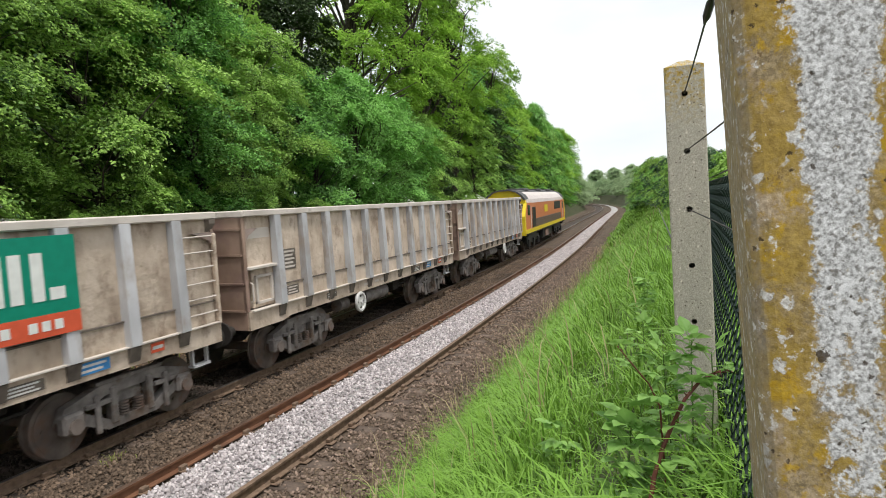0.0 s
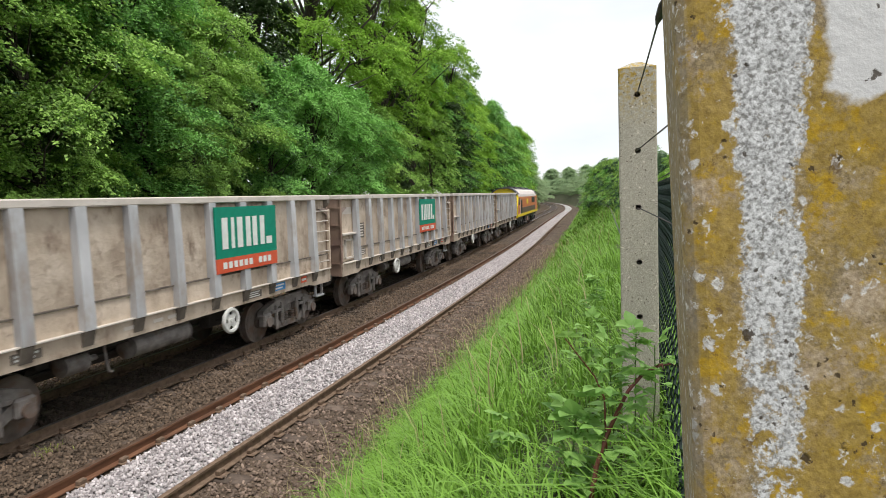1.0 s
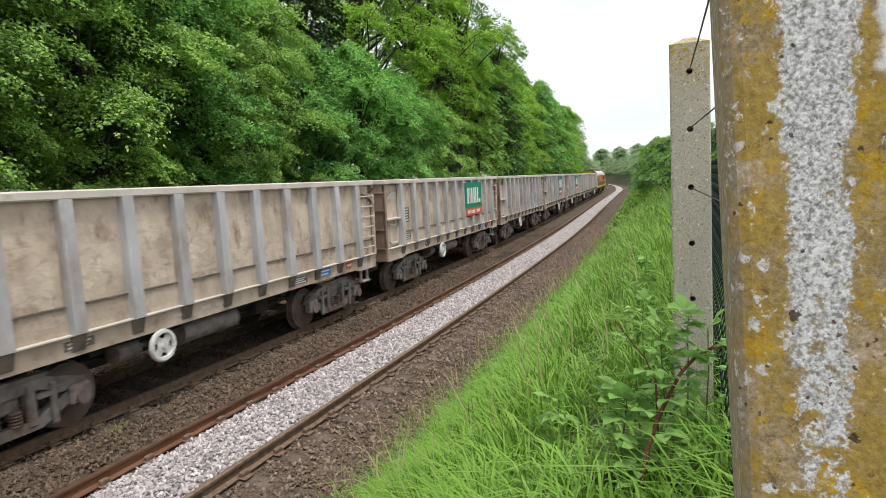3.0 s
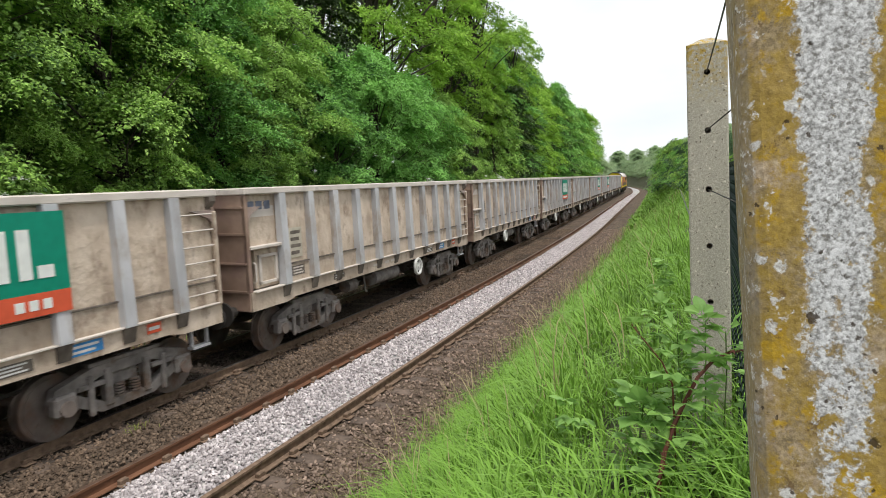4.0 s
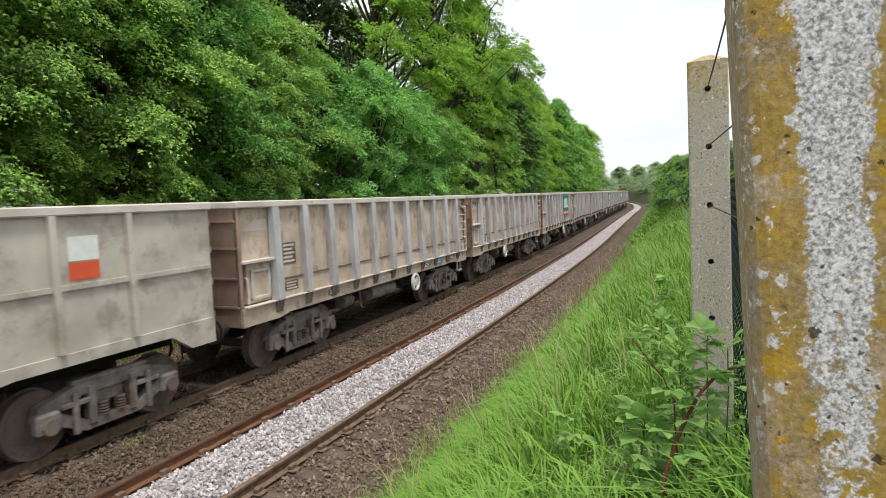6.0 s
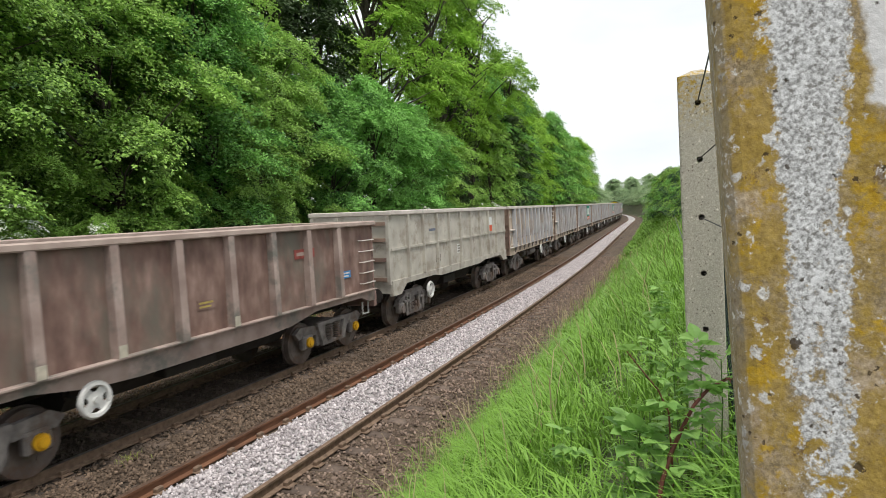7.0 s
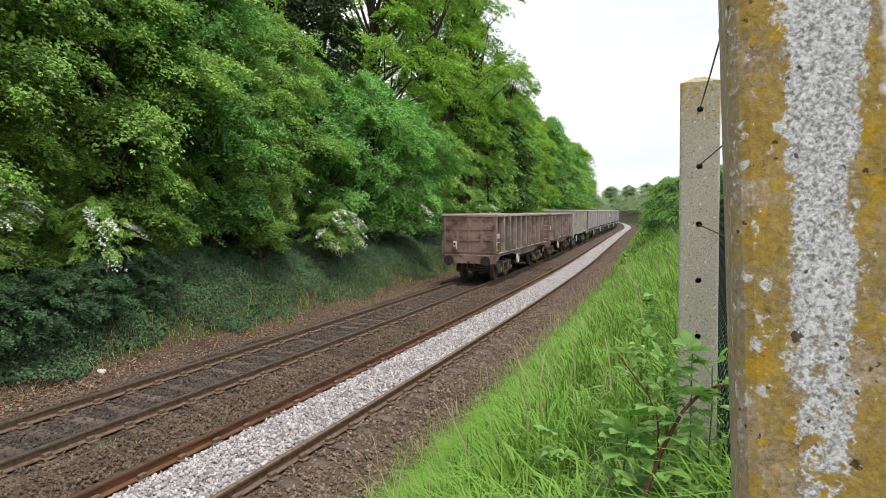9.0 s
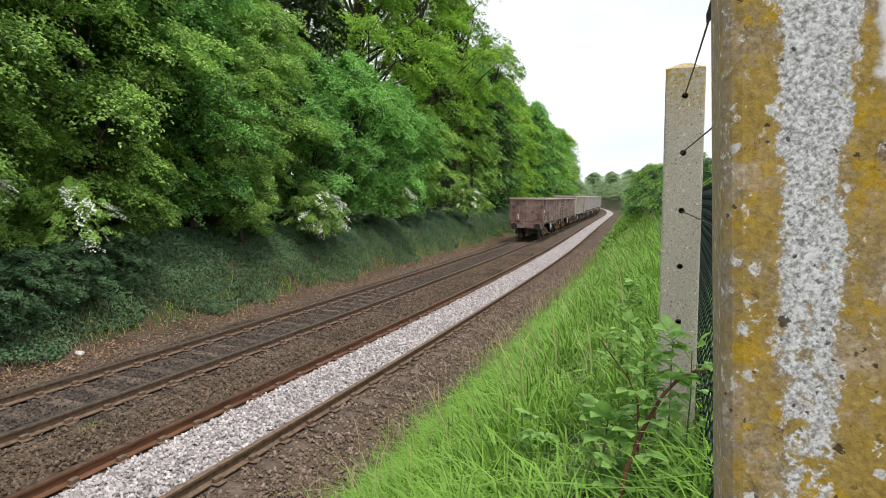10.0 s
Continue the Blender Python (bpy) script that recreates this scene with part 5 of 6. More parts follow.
def build_grass():
    rng = np.random.default_rng(21)
    n = 170000
    s = 0.8 + 60 * rng.random(n) ** 2.5
    lat = -3.75 + 4.6 * rng.random(n) ** 0.85 + 0.22 * np.sin(s * 1.3) * (rng.random(n) < 0.5)
    x, y = line_xy(s, lat)
    keep = ~((np.hypot(x, y) < 0.95) | ((x > -0.02) & (y < 0.75)))
    keep &= ~((lat < -3.3) & (rng.random(n) < 0.55))
    s, lat = s[keep], lat[keep]
    n = len(s)
    tuft = 0.75 + 0.35 * np.sin(s * 3.1 + lat * 5.3) * np.sin(lat * 4.1 - s * 2.2)
    hgt = rng.uniform(0.07, 0.36, n) * tuft * np.where(lat > -0.5, 0.8, 1.0)
    wid = rng.uniform(0.003, 0.0075, n) * (1 + s / 14)
    me = blades(s, lat, hgt, wid, rng.uniform(0.1, 1.3, n), rng)
    tagged(part_of("grass", me, "grass"), "long lush bright green grass on the bank", "grass", kind="stuff")
    n = 26000
    s = rng.uniform(40, 150, n)
    lat = -3.35 + 3.6 * rng.random(n)
    me = blades(s, lat, rng.uniform(0.15, 0.45, n), rng.uniform(0.03, 0.06, n) * (1 + s / 60), rng.uniform(0.2, 1.2, n), rng)
    tagged(part_of("grass", me, "grass"), "green grass on the far end of the bank", "grass", kind="stuff")
    # pale dry stalks among the green and at the foot of the bank
    n = 1100
    s = 2.5 + 40 * rng.random(n) ** 2
    lat = np.where(rng.random(n) < 0.70, rng.uniform(-4.0, -3.2, n), rng.uniform(-3.2, -0.2, n))
    me = blades(s, lat, rng.uniform(0.25, 0.60, n), rng.uniform(0.003, 0.006, n) * (1 + s / 14), rng.uniform(0.2, 0.9, n), rng)
    tagged(part_of("dry_grass", me, "grass_dry"), "pale dry grass stalks at the edge of the bank", "grass", kind="stuff")
    n = 4200
    s = 7 + 57 * rng.random(n) ** 1.1
    lat = rng.normal(-12.4, 0.22, n) + 0.2 * np.sin(s * 0.9)
    me = blades(s, lat, rng.uniform(0.08, 0.32, n), rng.uniform(0.008, 0.016, n), rng.uniform(0.4, 1.3, n), rng)
    tagged(part_of("dry_grass", me, "grass_dry"), "straw-coloured grass at the foot of the ivy bank", "grass", kind="stuff")
    n = 3600
    s = 10 + 54 * rng.random(n) ** 0.9
    lat = rng.normal(-12.6, 0.32, n)
    me = blades(s, lat, rng.uniform(0.12, 0.42, n), rng.uniform(0.008, 0.016, n), rng.uniform(0.3, 1.1, n), rng)
    tagged(part_of("grass", me, "grass"), "green grass tufts on the ivy bank", "grass", kind="stuff")


build_grass()


# ---- stones of the ballast ----
def stones(name, s, lat, z, size, mat, label, rng):
    n = len(s)
    x, y = line_xy(s, lat)
    c = np.stack([x, y, z], 1)
    o = np.array([[-1, -1, -1], [1, -1, -1], [1, 1, -1], [-1, 1, -1], [-1, -1, 1], [1, -1, 1], [1, 1, 1], [-1, 1, 1]], float)
    a, tip = rng.uniform(0, 2 * np.pi, n), rng.normal(size=(n, 2)) * 0.35
    k = rng.uniform(0.45, 1.05, (n, 8, 3)) * o[None] * np.stack([rng.uniform(0.6, 0.95, n), rng.uniform(0.45, 0.75, n), rng.uniform(0.3, 0.6, n)], 1)[:, None]
    k[:, :, 2] += k[:, :, 0] * tip[:, :1] + k[:, :, 1] * tip[:, 1:]
    ca, sa = np.cos(a)[:, None], np.sin(a)[:, None]
    k = np.stack([k[:, :, 0] * ca - k[:, :, 1] * sa, k[:, :, 0] * sa + k[:, :, 1] * ca, k[:, :, 2]], -1)
    v = c[:, None] + k * (size * 0.56)[:, None, None]
    tri = np.array([[4, 5, 6], [4, 6, 7], [0, 1, 5], [0, 5, 4], [1, 2, 6], [1, 6, 5], [2, 3, 7], [2, 7, 6], [3, 0, 4], [3, 4, 7]])
    f = ((np.arange(n) * 8)[:, None, None] + tri[None]).reshape(-1, 3)
    tagged(part_of(name, raw_mesh(name, v.reshape(-1, 3), f), mat), label, "ballast", kind="stuff")


def build_ballast():
    rng = np.random.default_rng(31)
    n = 62000
    s = 2.0 + 40 * rng.random(n) ** 1.7
    lat = rng.uniform(-11.6, -3.6, n)
    off = np.abs(lat - FAR_LINE)
    keep = ~((lat < RAIL_A - 0.08) & (lat > RAIL_B + 0.08)) & ~((off < 0.68) & (((s - 1.0 + 0.125) % 0.68) < 0.25) & (rng.random(n) < 0.4))
    keep &= ~((lat > RAIL_A + 0.1) & (lat < -4.47) & (((s - 1.0 + 0.13) % 0.68) < 0.26) & (rng.random(n) < 0.82))
    for r in (RAIL_A, RAIL_B, RAIL_C, RAIL_D):
        keep &= np.abs(lat - r) > 0.085
    s, lat = s[keep], lat[keep]
    n = len(s)
    z = ground_z(lat) + np.where(np.abs(lat - FAR_LINE) < 1.35, 0.02, np.where((lat < RAIL_B) & (lat > RAIL_C), 0.05, 0.02)) + rng.uniform(-0.02, 0.02, n)
    size = rng.uniform(0.034, 0.066, n) * (1 + s / 60)
    near = lat > RAIL_A
    bed = np.abs(lat - FAR_LINE) < 0.74
    stones("dark_ballast", s[bed], lat[bed], z[bed], size[bed], "track_stone", "dark oily ballast between the sleepers of the far track", rng)
    far = ~near & ~bed
    edge = far & (lat < -10.75)
    far &= ~edge
    stones("brown_ballast", s[edge], lat[edge], z[edge], size[edge] * 0.8, "pink_stone", "reddish-brown stones and leaf litter below the ivy bank", rng)
    stones("brown_ballast", s[far], lat[far], z[far], size[far], "brown_stone", "dark brown crushed-stone ballast between the tracks", rng)
    stones("brown_ballast", s[near], lat[near], z[near], size[near], "pink_stone", "pinkish-brown loose ballast beside the bank", rng)
    n = 38000
    s = 2.0 + 110 * rng.random(n) ** 2.0
    u = rng.uniform(-1, 1, n)
    lat = (RAIL_A + RAIL_B) / 2 + 0.60 * u + 0.02 * rng.normal(size=n) + 0.04
    z = -0.055 - 0.10 * np.abs(u) ** 2.5 + rng.uniform(-0.025, 0.02, n)
    stones("white_ballast", s, lat, z, rng.uniform(0.036, 0.064, n) * (1 + s / 60), "white_stone", "fresh white crushed-stone ballast heaped between the rails", rng)
    # bed under the white stones
    ss = np.concatenate([np.arange(-20, 60, 1.0), np.arange(60, 300, 4.0)])
    prof = [(-0.66, -0.20), (-0.4, -0.105), (0.0, -0.085), (0.4, -0.105), (0.70, -0.20)]
    S = np.repeat(ss[:, None], len(prof), 1)
    L = np.array([p[0] for p in prof])[None] + (RAIL_A + RAIL_B) / 2
    X, Y = line_xy(S, np.broadcast_to(L, S.shape))
    Z = np.broadcast_to(np.array([p[1] for p in prof])[None], S.shape)
    idx = np.arange(S.size).reshape(S.shape)
    f = np.stack([idx[:-1, :-1], idx[:-1, 1:], idx[1:, 1:], idx[1:, :-1]], -1).reshape(-1, 4)
    me = raw_mesh("white_ballast_bed", np.stack([X, Y, Z], -1).reshape(-1, 3), f)
    tagged(part_of("white_ballast_bed", me, "white_bed"), "bed of white ballast between the rails", "ballast", kind="structure")


M["white_bed"] = material("white_bed", [(0.3, (0.22, 0.21, 0.205)), (0.7, (0.62, 0.60, 0.58))], scale=22, bump=0.9, fine=22, distance=0.04)
build_ballast()


# ---- fence ----
def lichen_concrete(name, band, ochre, base):
    """Old concrete: pits and pebbles, ochre lichen in patches, and where band is given an upright streak of pale lichen."""
    m = bpy.data.materials.new(name)
    m.use_nodes = True
    n, l = m.node_tree.nodes, m.node_tree.links
    b = n["Principled BSDF"]
    b.inputs["Roughness"].default_value = 0.9
    b.inputs["Specular IOR Level"].default_value = 0.2
    tc = n.new("ShaderNodeTexCoord")
    skew = n.new("ShaderNodeMapping")
    skew.inputs["Location"].default_value, skew.inputs["Rotation"].default_value = (0.37, 0.53, 0.71), (0.62, 0.41, 0.83)
    l.new(tc.outputs["Object"], skew.inputs[0])

    def noise_at(scale, detail=5.0, rough=0.6):
        t = n.new("ShaderNodeTexNoise")
        t.inputs["Scale"].default_value, t.inputs["Detail"].default_value, t.inputs["Roughness"].default_value = scale, detail, rough
        l.new(skew.outputs[0], t.inputs["Vector"])
        return t.outputs[0]

    def ramp(value, a, c):
        r = n.new("ShaderNodeMapRange")
        r.inputs[1].default_value, r.inputs[2].default_value = a, c
        l.new(value, r.inputs[0])
        return r.outputs[0]

    def over(fac, lower, colour):
        x = n.new("ShaderNodeMix")
        x.data_type = "RGBA"
        l.new(fac, x.inputs[0])
        l.new(lower, x.inputs[6])
        if isinstance(colour, tuple):
            x.inputs[7].default_value = (*colour, 1)
        else:
            l.new(colour, x.inputs[7])
        return x.outputs[2]

    def two(value, a, c):
        r = n.new("ShaderNodeValToRGB")
        r.color_ramp.elements[0].position, r.color_ramp.elements[0].color = 0.35, (*a, 1)
        r.color_ramp.elements[1].position, r.color_ramp.elements[1].color = 0.65, (*c, 1)
        l.new(value, r.inputs[0])
        return r.outputs[0]

    def calc(op, a, c):
        x = n.new("ShaderNodeMath")
        x.operation = op
        for i, v in enumerate((a, c)):
            if isinstance(v, (int, float)):
                x.inputs[i].default_value = v
            else:
                l.new(v, x.inputs[i])
        return x.outputs[0]
    fine = noise_at(430, 4, 0.7)
    col = over(calc("MULTIPLY", ramp(fine, 0.58, 0.44), 0.75), two(noise_at(150, 6, 0.75), tuple(v * 0.62 for v in base), base), tuple(v * 0.40 for v in base))

    def cells(scale, reach, gate_scale, gate):
        """Round specks: cells of a grid of points, kept where a second noise is high."""
        x = n.new("ShaderNodeTexVoronoi")
        x.inputs["Scale"].default_value = scale
        l.new(skew.outputs[0], x.inputs["Vector"])
        rough_edge = calc("ADD", x.outputs["Distance"], calc("MULTIPLY", calc("SUBTRACT", noise_at(scale * 2.6, 5, 0.75), 0.5), 0.9))
        return calc("MULTIPLY", ramp(rough_edge, reach, reach * 0.75), ramp(noise_at(gate_scale, 3), gate, gate + 0.03))
    if ochre:
        # pinkish bare grains, then ochre crust in patches, then gold on top of it
        col = over(calc("MULTIPLY", ramp(noise_at(38, 7, 0.7), 0.50, 0.57), 0.75), col, two(noise_at(330, 5, 0.7), (0.33, 0.24, 0.15), (0.64, 0.52, 0.38)))
        col = over(calc("MULTIPLY", ramp(noise_at(24, 8, 0.72), 0.43, 0.53), 0.80), col, two(noise_at(260, 6, 0.75), (0.24, 0.155, 0.025), (0.48, 0.33, 0.065)))
        col = over(calc("MULTIPLY", ramp(noise_at(31, 8, 0.72), 0.54, 0.60), 0.85), col, two(noise_at(300, 5, 0.7), (0.36, 0.21, 0.010), (0.58, 0.38, 0.030)))
        col = over(cells(95, 0.34, 42, 0.55), col, two(noise_at(520, 4, 0.7), (0.42, 0.40, 0.37), (0.80, 0.79, 0.76)))
        col = over(calc("MULTIPLY", ramp(noise_at(60, 7, 0.78), 0.60, 0.64), 0.9), col, two(noise_at(480, 4, 0.7), (0.38, 0.36, 0.33), (0.78, 0.77, 0.75)))
        col = over(calc("MULTIPLY", ramp(noise_at(88, 7, 0.75), 0.60, 0.65), 0.8), col, (0.15, 0.095, 0.045))
    if band:
        sep = n.new("ShaderNodeSeparateXYZ")
        l.new(tc.outputs["Object"], sep.inputs[0])
        wob = calc("ADD", calc("MULTIPLY", calc("SUBTRACT", noise_at(18, 3), 0.5), 0.022), calc("MULTIPLY", calc("SUBTRACT", noise_at(150, 8, 0.8), 0.5), 0.030))
        wob = calc("ADD", calc("ADD", sep.outputs[0], wob), calc("MULTIPLY", sep.outputs[2], -0.012))
        narrow = calc("ADD", calc("MULTIPLY", sep.outputs[2], 0.030), band[1])
        dist = calc("SUBTRACT", calc("ABSOLUTE", calc("SUBTRACT", wob, band[0]), 0.0), narrow)
        inside = ramp(dist, 0.0012, -0.0012)
        grain = two(noise_at(520, 3, 0.6), (0.27, 0.265, 0.255), (0.82, 0.82, 0.82))
        grain = over(calc("MULTIPLY", ramp(noise_at(280, 3, 0.6), 0.42, 0.36), 0.75), grain, (0.17, 0.16, 0.14))
        grain = over(calc("MULTIPLY", ramp(noise_at(190, 5, 0.7), 0.55, 0.60), 0.6), grain, (0.84, 0.84, 0.84))
        worn = calc("ADD", noise_at(95, 8, 0.78), calc("MULTIPLY", sep.outputs[2], 0.95))
        col = over(calc("MULTIPLY", inside, ramp(worn, 0.34, 0.40)), col, grain)
        # the rounded edge is tinted grey, with pale specks
        edge = ramp(calc("ADD", sep.outputs[0], calc("MULTIPLY", calc("SUBTRACT", noise_at(70, 5), 0.5), 0.006)), 0.0058, 0.0038)
        col = over(calc("MULTIPLY", edge, 0.5), col, two(noise_at(240, 6, 0.75), (0.17, 0.15, 0.12), (0.42, 0.38, 0.31)))
        col = over(calc("MULTIPLY", edge, ramp(noise_at(110, 6, 0.75), 0.57, 0.62)), col, (0.70, 0.68, 0.64))
        high = calc("MULTIPLY", ramp(noise_at(22, 5), 0.36, 0.40), calc("MULTIPLY", ramp(calc("ADD", sep.outputs[2], calc("MULTIPLY", noise_at(30, 5), 0.05)), 0.074, 0.080), ramp(calc("ADD", sep.outputs[0], calc("MULTIPLY", noise_at(41, 5), 0.03)), 0.077, 0.081)))
        col = over(high, col, (0.72, 0.71, 0.70))
    else:
        cap = n.new("ShaderNodeSeparateXYZ")
        l.new(tc.outputs["Object"], cap.inputs[0])
        col = over(calc("MULTIPLY", ramp(cap.outputs[2], -0.17, -0.01), ramp(noise_at(90, 7, 0.7), 0.46, 0.58)), col, (0.40, 0.27, 0.05))
        col = over(cells(80, 0.26, 50, 0.56), col, (0.72, 0.67, 0.57))
    hole = calc("ADD", cells(170 if band else 110, 0.22, 45, 0.57 if band else 0.48), calc("MULTIPLY", cells(64, 0.15, 30, 0.56), 1.0 if band else 0.0))
    hole = calc("MINIMUM", hole, 1.0)
    col = over(calc("MULTIPLY", hole, 0.88), col, (0.06, 0.042, 0.026))
    l.new(col, b.inputs["Base Color"])
    hgt = calc("SUBTRACT", calc("MULTIPLY", noise_at(160, 4, 0.6), 0.7), hole)
    bp = n.new("ShaderNodeBump")
    bp.inputs["Strength"].default_value, bp.inputs["Distance"].default_value = 0.45, 0.0025
    l.new(hgt, bp.inputs["Height"])
    l.new(bp.outputs[0], b.inputs["Normal"])
    return m


M["post_near"] = lichen_concrete("post_near", (0.038, 0.0135), True, (0.48, 0.37, 0.21))
M["post_far"] = lichen_concrete("post_far", None, False, (0.66, 0.61, 0.50))


def concrete_post(name, x0, x1, y0, y1, z0, z1, chamfer, holes, mat, lean, label):
    """A square concrete post with chamfered edges, a low pyramid on top and wire holes through it; its space starts at (x0, y0, top)."""
    w, d, h = x1 - x0, y1 - y0, z1 - z0
    c = chamfer
    ring = []
    for cx, cy, a0 in ((w - c, c, -90), (w - c, d - c, 0), (c, d - c, 90), (c, c, 180)):
        ring += [(cx + c * math.cos(radians(a0 + a)), cy + c * math.sin(radians(a0 + a))) for a in (0, 30, 60, 90)]
    bm = bmesh.new()
    levels = [(z, 1.0) for z in np.linspace(-h, 0, 12)]
    rows = []
    for z, _ in levels:
        rows.append([bm.verts.new((p[0], p[1], z)) for p in ring])
    for a, b in zip(rows, rows[1:]):
        for i in range(16):
            bm.faces.new((a[i], a[(i + 1) % 16], b[(i + 1) % 16], b[i]))
    tip = [bm.verts.new((w / 2 + (p[0] - w / 2) * 0.25, d / 2 + (p[1] - d / 2) * 0.25, 0.02)) for p in ring]
    for i in range(16):
        bm.faces.new((rows[-1][i], rows[-1][(i + 1) % 16], tip[(i + 1) % 16], tip[i]))
    bm.faces.new(tip)
    bm.faces.new(rows[0][::-1])
    ob = part(name, bm, mat)
    if holes:
        cb = bmesh.new()
        for z in holes:
            cyl(cb, (w * 0.5, 0.0, z - z1), "y", 0.0082, d * 1.1, 14)
        cut = part("cutter", cb, None)
        mod = ob.modifiers.new("holes", "BOOLEAN")
        mod.operation, mod.object, mod.solver = "DIFFERENCE", cut, "EXACT"
        cut.location = ob.location
        bpy.context.view_layer.update()
        me = bpy.data.meshes.new_from_object(ob.evaluated_get(bpy.context.evaluated_depsgraph_get()))
        ob.modifiers.clear()
        ob.data = me
        bpy.data.objects.remove(cut)
    ob.matrix_basis = Matrix.Translation((x0, y0, z1)) @ pose(0, 0, 0, 0, lean, 0)
    return tagged(ob, label, "fence post", "concrete fence posts")


# near post: the streak is at 0.044 m from its edge, so its space is put at eye height
near_post = concrete_post("fence_post", 0.0, 0.118, 0.0, 0.11, -1.3, 0.75, 0.009, [], "post_near", 0, "concrete fence post with ochre and pale grey lichen")
near_post.matrix_basis = Matrix.Translation((0.0185, 0.328, 3.31)) @ pose(0, 0, 0, 0, -3.3, 0)
near_post.data.transform(Matrix.Translation((0, 0, 0.75)))
concrete_post("fence_post", -0.056, 0.047, 1.85, 1.955, 2.45, 3.664, 0.006, [3.589, 3.434, 3.275, 3.119, 2.962], "post_far", -1.2, "weathered grey concrete fence post with wire holes")


def build_wires():
    def wire(points, r, label):
        bm = tube(bmesh.new(), points, r, 6)
        return tagged(part("fence_wire", bm, "wire"), label, "wire", "fence wires")
    a = wire([(-0.004, 1.845, 3.589), (0.013, 1.45, 3.589), (0.030, 1.02, 3.590), (0.050, 0.445, 3.592)], 0.0016, "black steel fence wire with a strainer")
    bm = bmesh.new()
    tube(bm, [(0.026, 1.10, 3.590), (0.028, 1.06, 3.590), (0.031, 0.99, 3.590), (0.033, 0.95, 3.590)], [0.002, 0.006, 0.006, 0.002], 8)
    part("strainer", bm, "wire", a)
    wire([(-0.004, 1.845, 3.434), (0.045, 1.2, 3.434), (0.10, 0.445, 3.436)], 0.0016, "black steel fence wire")
    wire([(0.003, 1.845, 3.275), (0.045, 1.40, 3.265), (0.11, 0.50, 3.25)], 0.0014, "black steel fence wire")
    wire([(-0.02, 1.96, 3.119), (-0.35, 9.0, 3.10), (-1.6, 24.0, 3.05)], 0.0035, "thin pale fence wire running on along the bank")
    # chain-link mesh behind the posts: bent wires that hook into one another
    fence = tagged(new("chain_link_mesh"), "dark green plastic-coated chain-link mesh between concrete posts", "fence mesh")
    top, low, pitch = 3.37, 2.62, 0.064
    shapes = []
    for sgn in (1, -1):
        pts = []
        for j in range(int((top - low) / (pitch / 2)) + 1):
            phase = (j + (0 if sgn > 0 else 1)) % 2
            pts.append((0.004 * sgn * (1 - 2 * phase), phase * pitch / 2, low + j * pitch / 2))
        me = bpy.data.meshes.new("mesh_wire")
        bm = tube(bmesh.new(), pts, 0.0022, 4)
        bm.to_mesh(me)
        bm.free()
        shapes.append(me)
    for i in range(42):
        for me in shapes:
            ob = part_of("mesh_wire", me, "mesh_green", fence)
            ob.location = (0.084, 0.5 + i * pitch, 0)
    part("line_wire", tube(bmesh.new(), [(0.084, 0.5, top), (0.084, 3.2, top)], 0.002, 5), "wire", fence)


build_wires()


# ---- brambles and weeds at the foot of the post ----
def compound_leaf(bm, at, out, size, rng):
    """A bramble leaf: three toothed, folded leaflets on a short stalk."""
    out = Vector(out).normalized()
    side = out.cross(Vector((0, 0, 1))).normalized()
    up = side.cross(out)
    for ang, k in ((0, 1.0), (62, 0.8), (-62, 0.8)):
        a = radians(ang)
        d = out * math.cos(a) + side * math.sin(a)
        e = d.cross(up)
        L = size * k
        p0 = Vector(at) + d * size * 0.12
        ribs = [0.0, 0.2, 0.42, 0.62, 0.8, 1.0]
        wid = [0.04, 0.30, 0.38, 0.30, 0.17, 0.0]
        centre, left, right = [], [], []
        for r, w in zip(ribs, wid):
            c = p0 + d * L * r - up * L * 0.22 * r * r
            centre.append(bm.verts.new(c))
            tooth = 1 + 0.12 * rng.uniform(-1, 1)
            left.append(bm.verts.new(c + e * L * w * tooth + up * L * 0.10 * (w / 0.38)))
            right.append(bm.verts.new(c - e * L * w * tooth + up * L * 0.10 * (w / 0.38)))
        for i in range(5):
            bm.faces.new((centre[i], centre[i + 1], left[i + 1], left[i]))
            bm.faces.new((centre[i], right[i], right[i + 1], centre[i + 1]))


def bramble(points, leaves, size, label, seed, radius=0.004, stem="bramble_stem"):
    rng = random.Random(seed)
    pts = [Vector(p) for p in points]
    stem_bm = tube(bmesh.new(), pts, [radius * (1 - 0.5 * i / len(pts)) for i in range(len(pts))], 6)
    for i in range(len(pts) - 1):
        for k in range(3):
            p = pts[i].lerp(pts[i + 1], (k + 0.5) / 3)
            o = Vector((rng.uniform(-1, 1), rng.uniform(-1, 1), rng.uniform(-0.4, 1))).normalized()
            tube(stem_bm, [p, p + o * radius * 2.6], [radius * 0.5, radius * 0.06], 4)
    thing = tagged(new("bramble"), label, "bramble", "brambles by the fence")
    part("stem", stem_bm, stem, thing)
    for i in range(leaves):
        f = (i + rng.random()) / leaves * (len(pts) - 1)
        p = pts[int(f)].lerp(pts[min(int(f) + 1, len(pts) - 1)], f % 1)
        o = Vector((rng.uniform(-1, 0.8), rng.uniform(-1.2, 0.3), rng.uniform(-0.15, 0.7)))
        bm = bmesh.new()
        q = p + o.normalized() * size * rng.uniform(0.3, 0.9)
        compound_leaf(bm, q, o, size * rng.uniform(0.6, 1.15), rng)
        tube(bm, [p, q + o.normalized() * size * 0.12], 0.0011, 4)
        part("leaf", bm, "bramble_leaf", thing)
    return thing


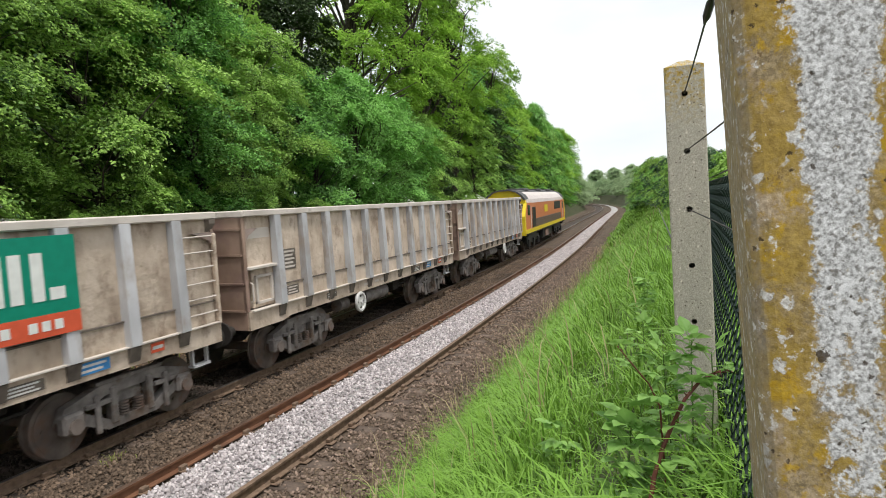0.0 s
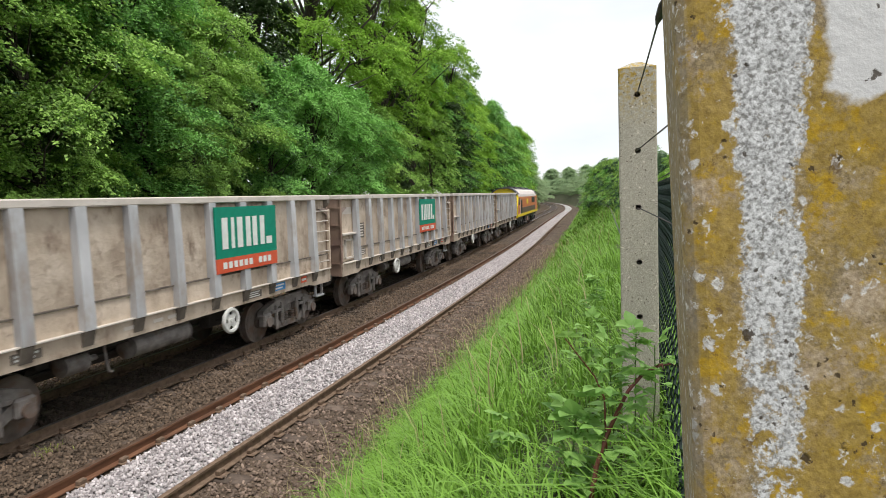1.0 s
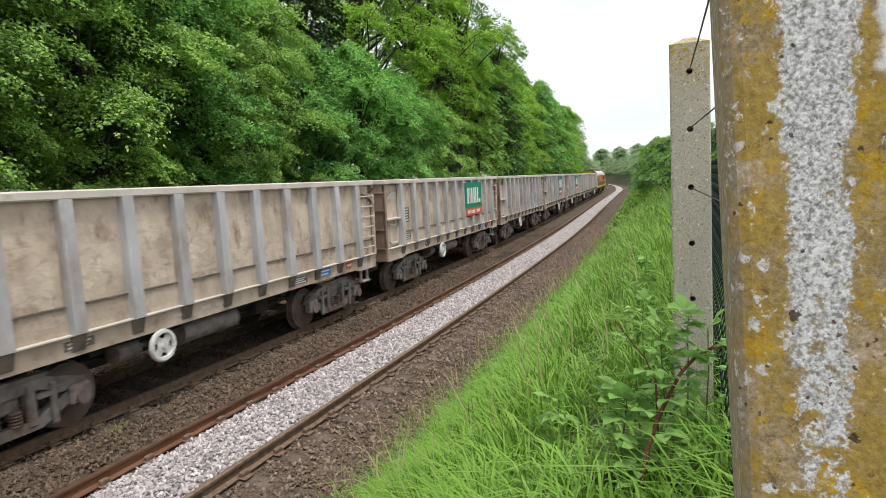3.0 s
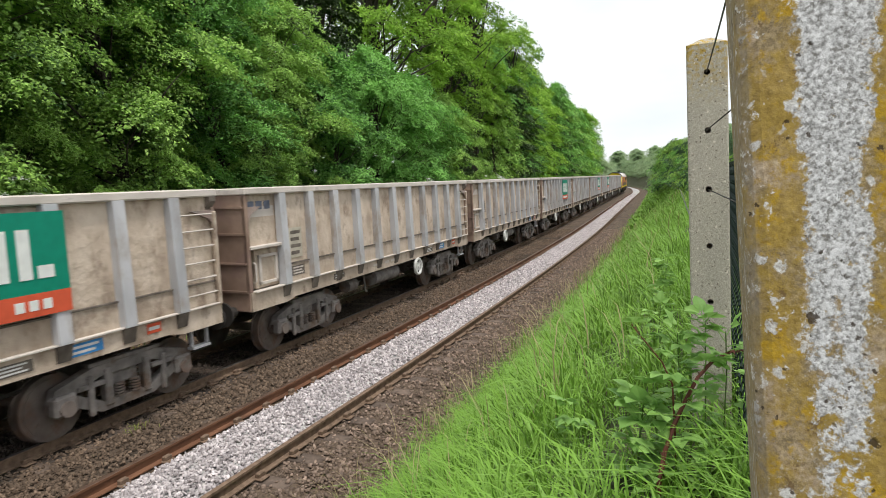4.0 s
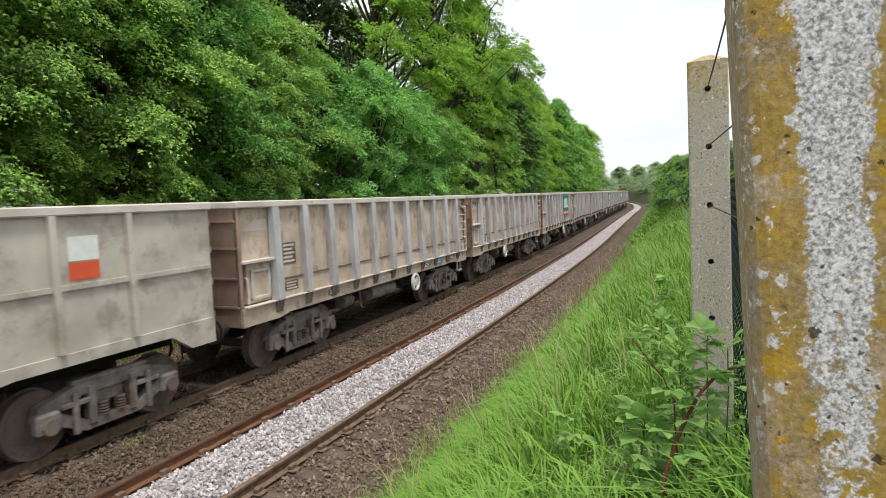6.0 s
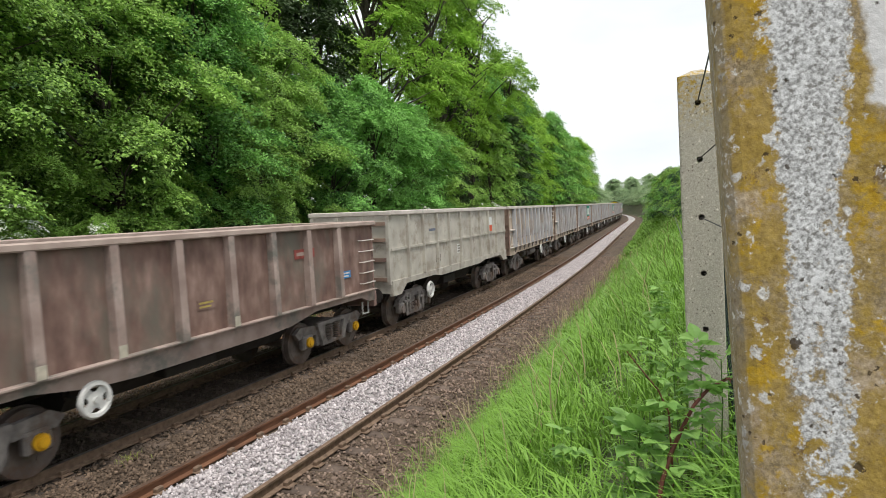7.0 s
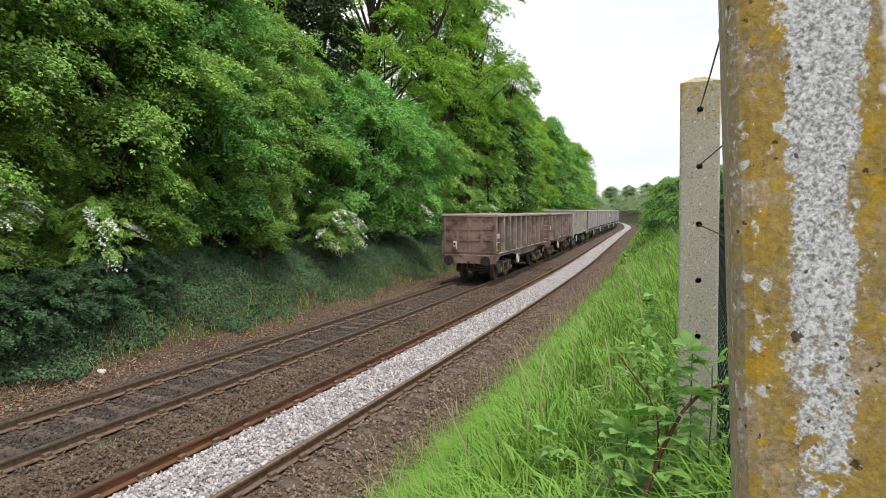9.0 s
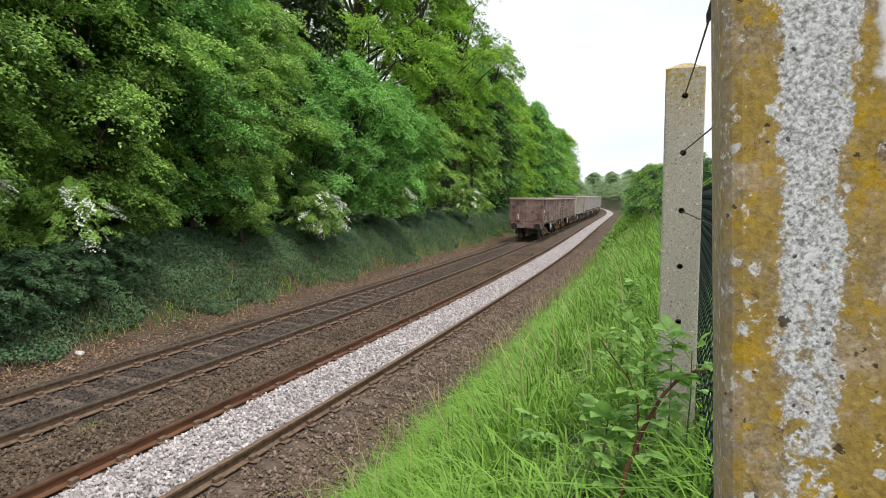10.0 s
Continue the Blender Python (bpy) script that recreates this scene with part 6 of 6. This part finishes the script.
bramble([(-0.100, 1.32, 2.56), (-0.090, 1.35, 2.663), (-0.081, 1.38, 2.716), (-0.063, 1.41, 2.771), (-0.043, 1.44, 2.813), (-0.017, 1.47, 2.862), (0.015, 1.50, 2.895), (0.053, 1.53, 2.912),
         (0.086, 1.56, 2.908)], 20, 0.05, "bramble with a thick red arching stem and green leaves", 3, 0.006)
bramble([(-0.06, 1.45, 2.66), (-0.069, 1.45, 2.848), (-0.091, 1.45, 2.898), (-0.12, 1.45, 2.934), (-0.158, 1.45, 2.983)], 10, 0.035, "thin dark bramble shoot in grass", 4, 0.0025)
bramble([(-0.10, 1.50, 2.62), (-0.11, 1.50, 2.75), (-0.115, 1.50, 2.84)], 18, 0.05, "young bramble with bright green leaves in grass", 5, 0.0025, "green_stem")
bramble([(-0.15, 1.46, 2.60), (-0.14, 1.46, 2.72), (-0.133, 1.47, 2.80)], 18, 0.052, "young bramble with bright green leaves in grass", 6, 0.0025, "green_stem")
bramble([(-0.05, 1.40, 2.58), (-0.045, 1.42, 2.66), (-0.04, 1.44, 2.72)], 14, 0.055, "young bramble with bright green leaves in grass", 7, 0.0025, "green_stem")
bramble([(0.0, 1.62, 2.66), (0.0, 1.58, 2.85), (-0.002, 1.52, 2.95), (0.0, 1.50, 2.99)], 20, 0.04, "bramble shoot climbing the foot of the post", 8, 0.002, "green_stem")
bramble([(-0.05, 1.60, 2.68), (-0.06, 1.56, 2.86), (-0.062, 1.52, 2.95)], 16, 0.04, "bramble shoot with yellowish leaves by the post", 9, 0.002, "green_stem")
bramble([(0.04, 1.60, 2.66), (0.045, 1.55, 2.85), (0.041, 1.50, 2.965)], 16, 0.042, "bramble shoot climbing the foot of the post", 10, 0.002, "green_stem")
bramble([(0.05, 1.40, 2.60), (0.05, 1.45, 2.66), (0.045, 1.47, 2.70)], 10, 0.05, "low bramble in long grass", 12, 0.0025, "green_stem")
bramble([(-0.20, 2.6, 2.5), (-0.18, 2.6, 2.66), (-0.17, 2.58, 2.8)], 24, 0.05, "leafy green weed beside the post", 14, 0.002, "green_stem")
bramble([(-0.24, 3.6, 2.5), (-0.22, 3.6, 2.7), (-0.2, 3.6, 2.86)], 26, 0.06, "leafy green weed beside the fence", 15, 0.002, "green_stem")
bramble([(-0.42, 2.0, 2.35), (-0.41, 2.0, 2.48), (-0.40, 2.0, 2.58)], 16, 0.05, "leafy green weed in long grass", 16, 0.002, "green_stem")
bramble([(-0.2, 1.18, 2.5), (-0.19, 1.2, 2.60), (-0.2, 1.2, 2.66)], 12, 0.045, "low bramble in long grass", 17, 0.0025, "green_stem")

# stems of a wild shrub, and litter by the far bank
def small_things():
    lx, ly = line_xy(9.75, -11.95)
    bm = bmesh.new()
    bmesh.ops.create_icosphere(bm, subdivisions=2, radius=0.10)
    for v in bm.verts:
        v.co = Vector((v.co.x, v.co.y * 0.8, v.co.z * 0.6)) * (1 + 0.35 * noise.noise(v.co * 14))
    ob = part("litter", bm, "litter")
    ob.location = (float(lx), float(ly), -0.29)
    tagged(ob, "crumpled white litter on the ballast edge", "litter")
    rng = np.random.default_rng(77)
    s = 6.45 + 0.10 * rng.normal(size=34)
    lat = -7.75 + 0.08 * rng.normal(size=34)
    me = blades(s, lat, rng.uniform(0.05, 0.13, 34), rng.uniform(0.006, 0.012, 34), rng.uniform(0.5, 1.2, 34), rng, 0.06)
    tagged(part_of("weed", me, "weed_leaf"), "small green weed growing in brown ballast", "weed", kind="stuff")


small_things()


motions()
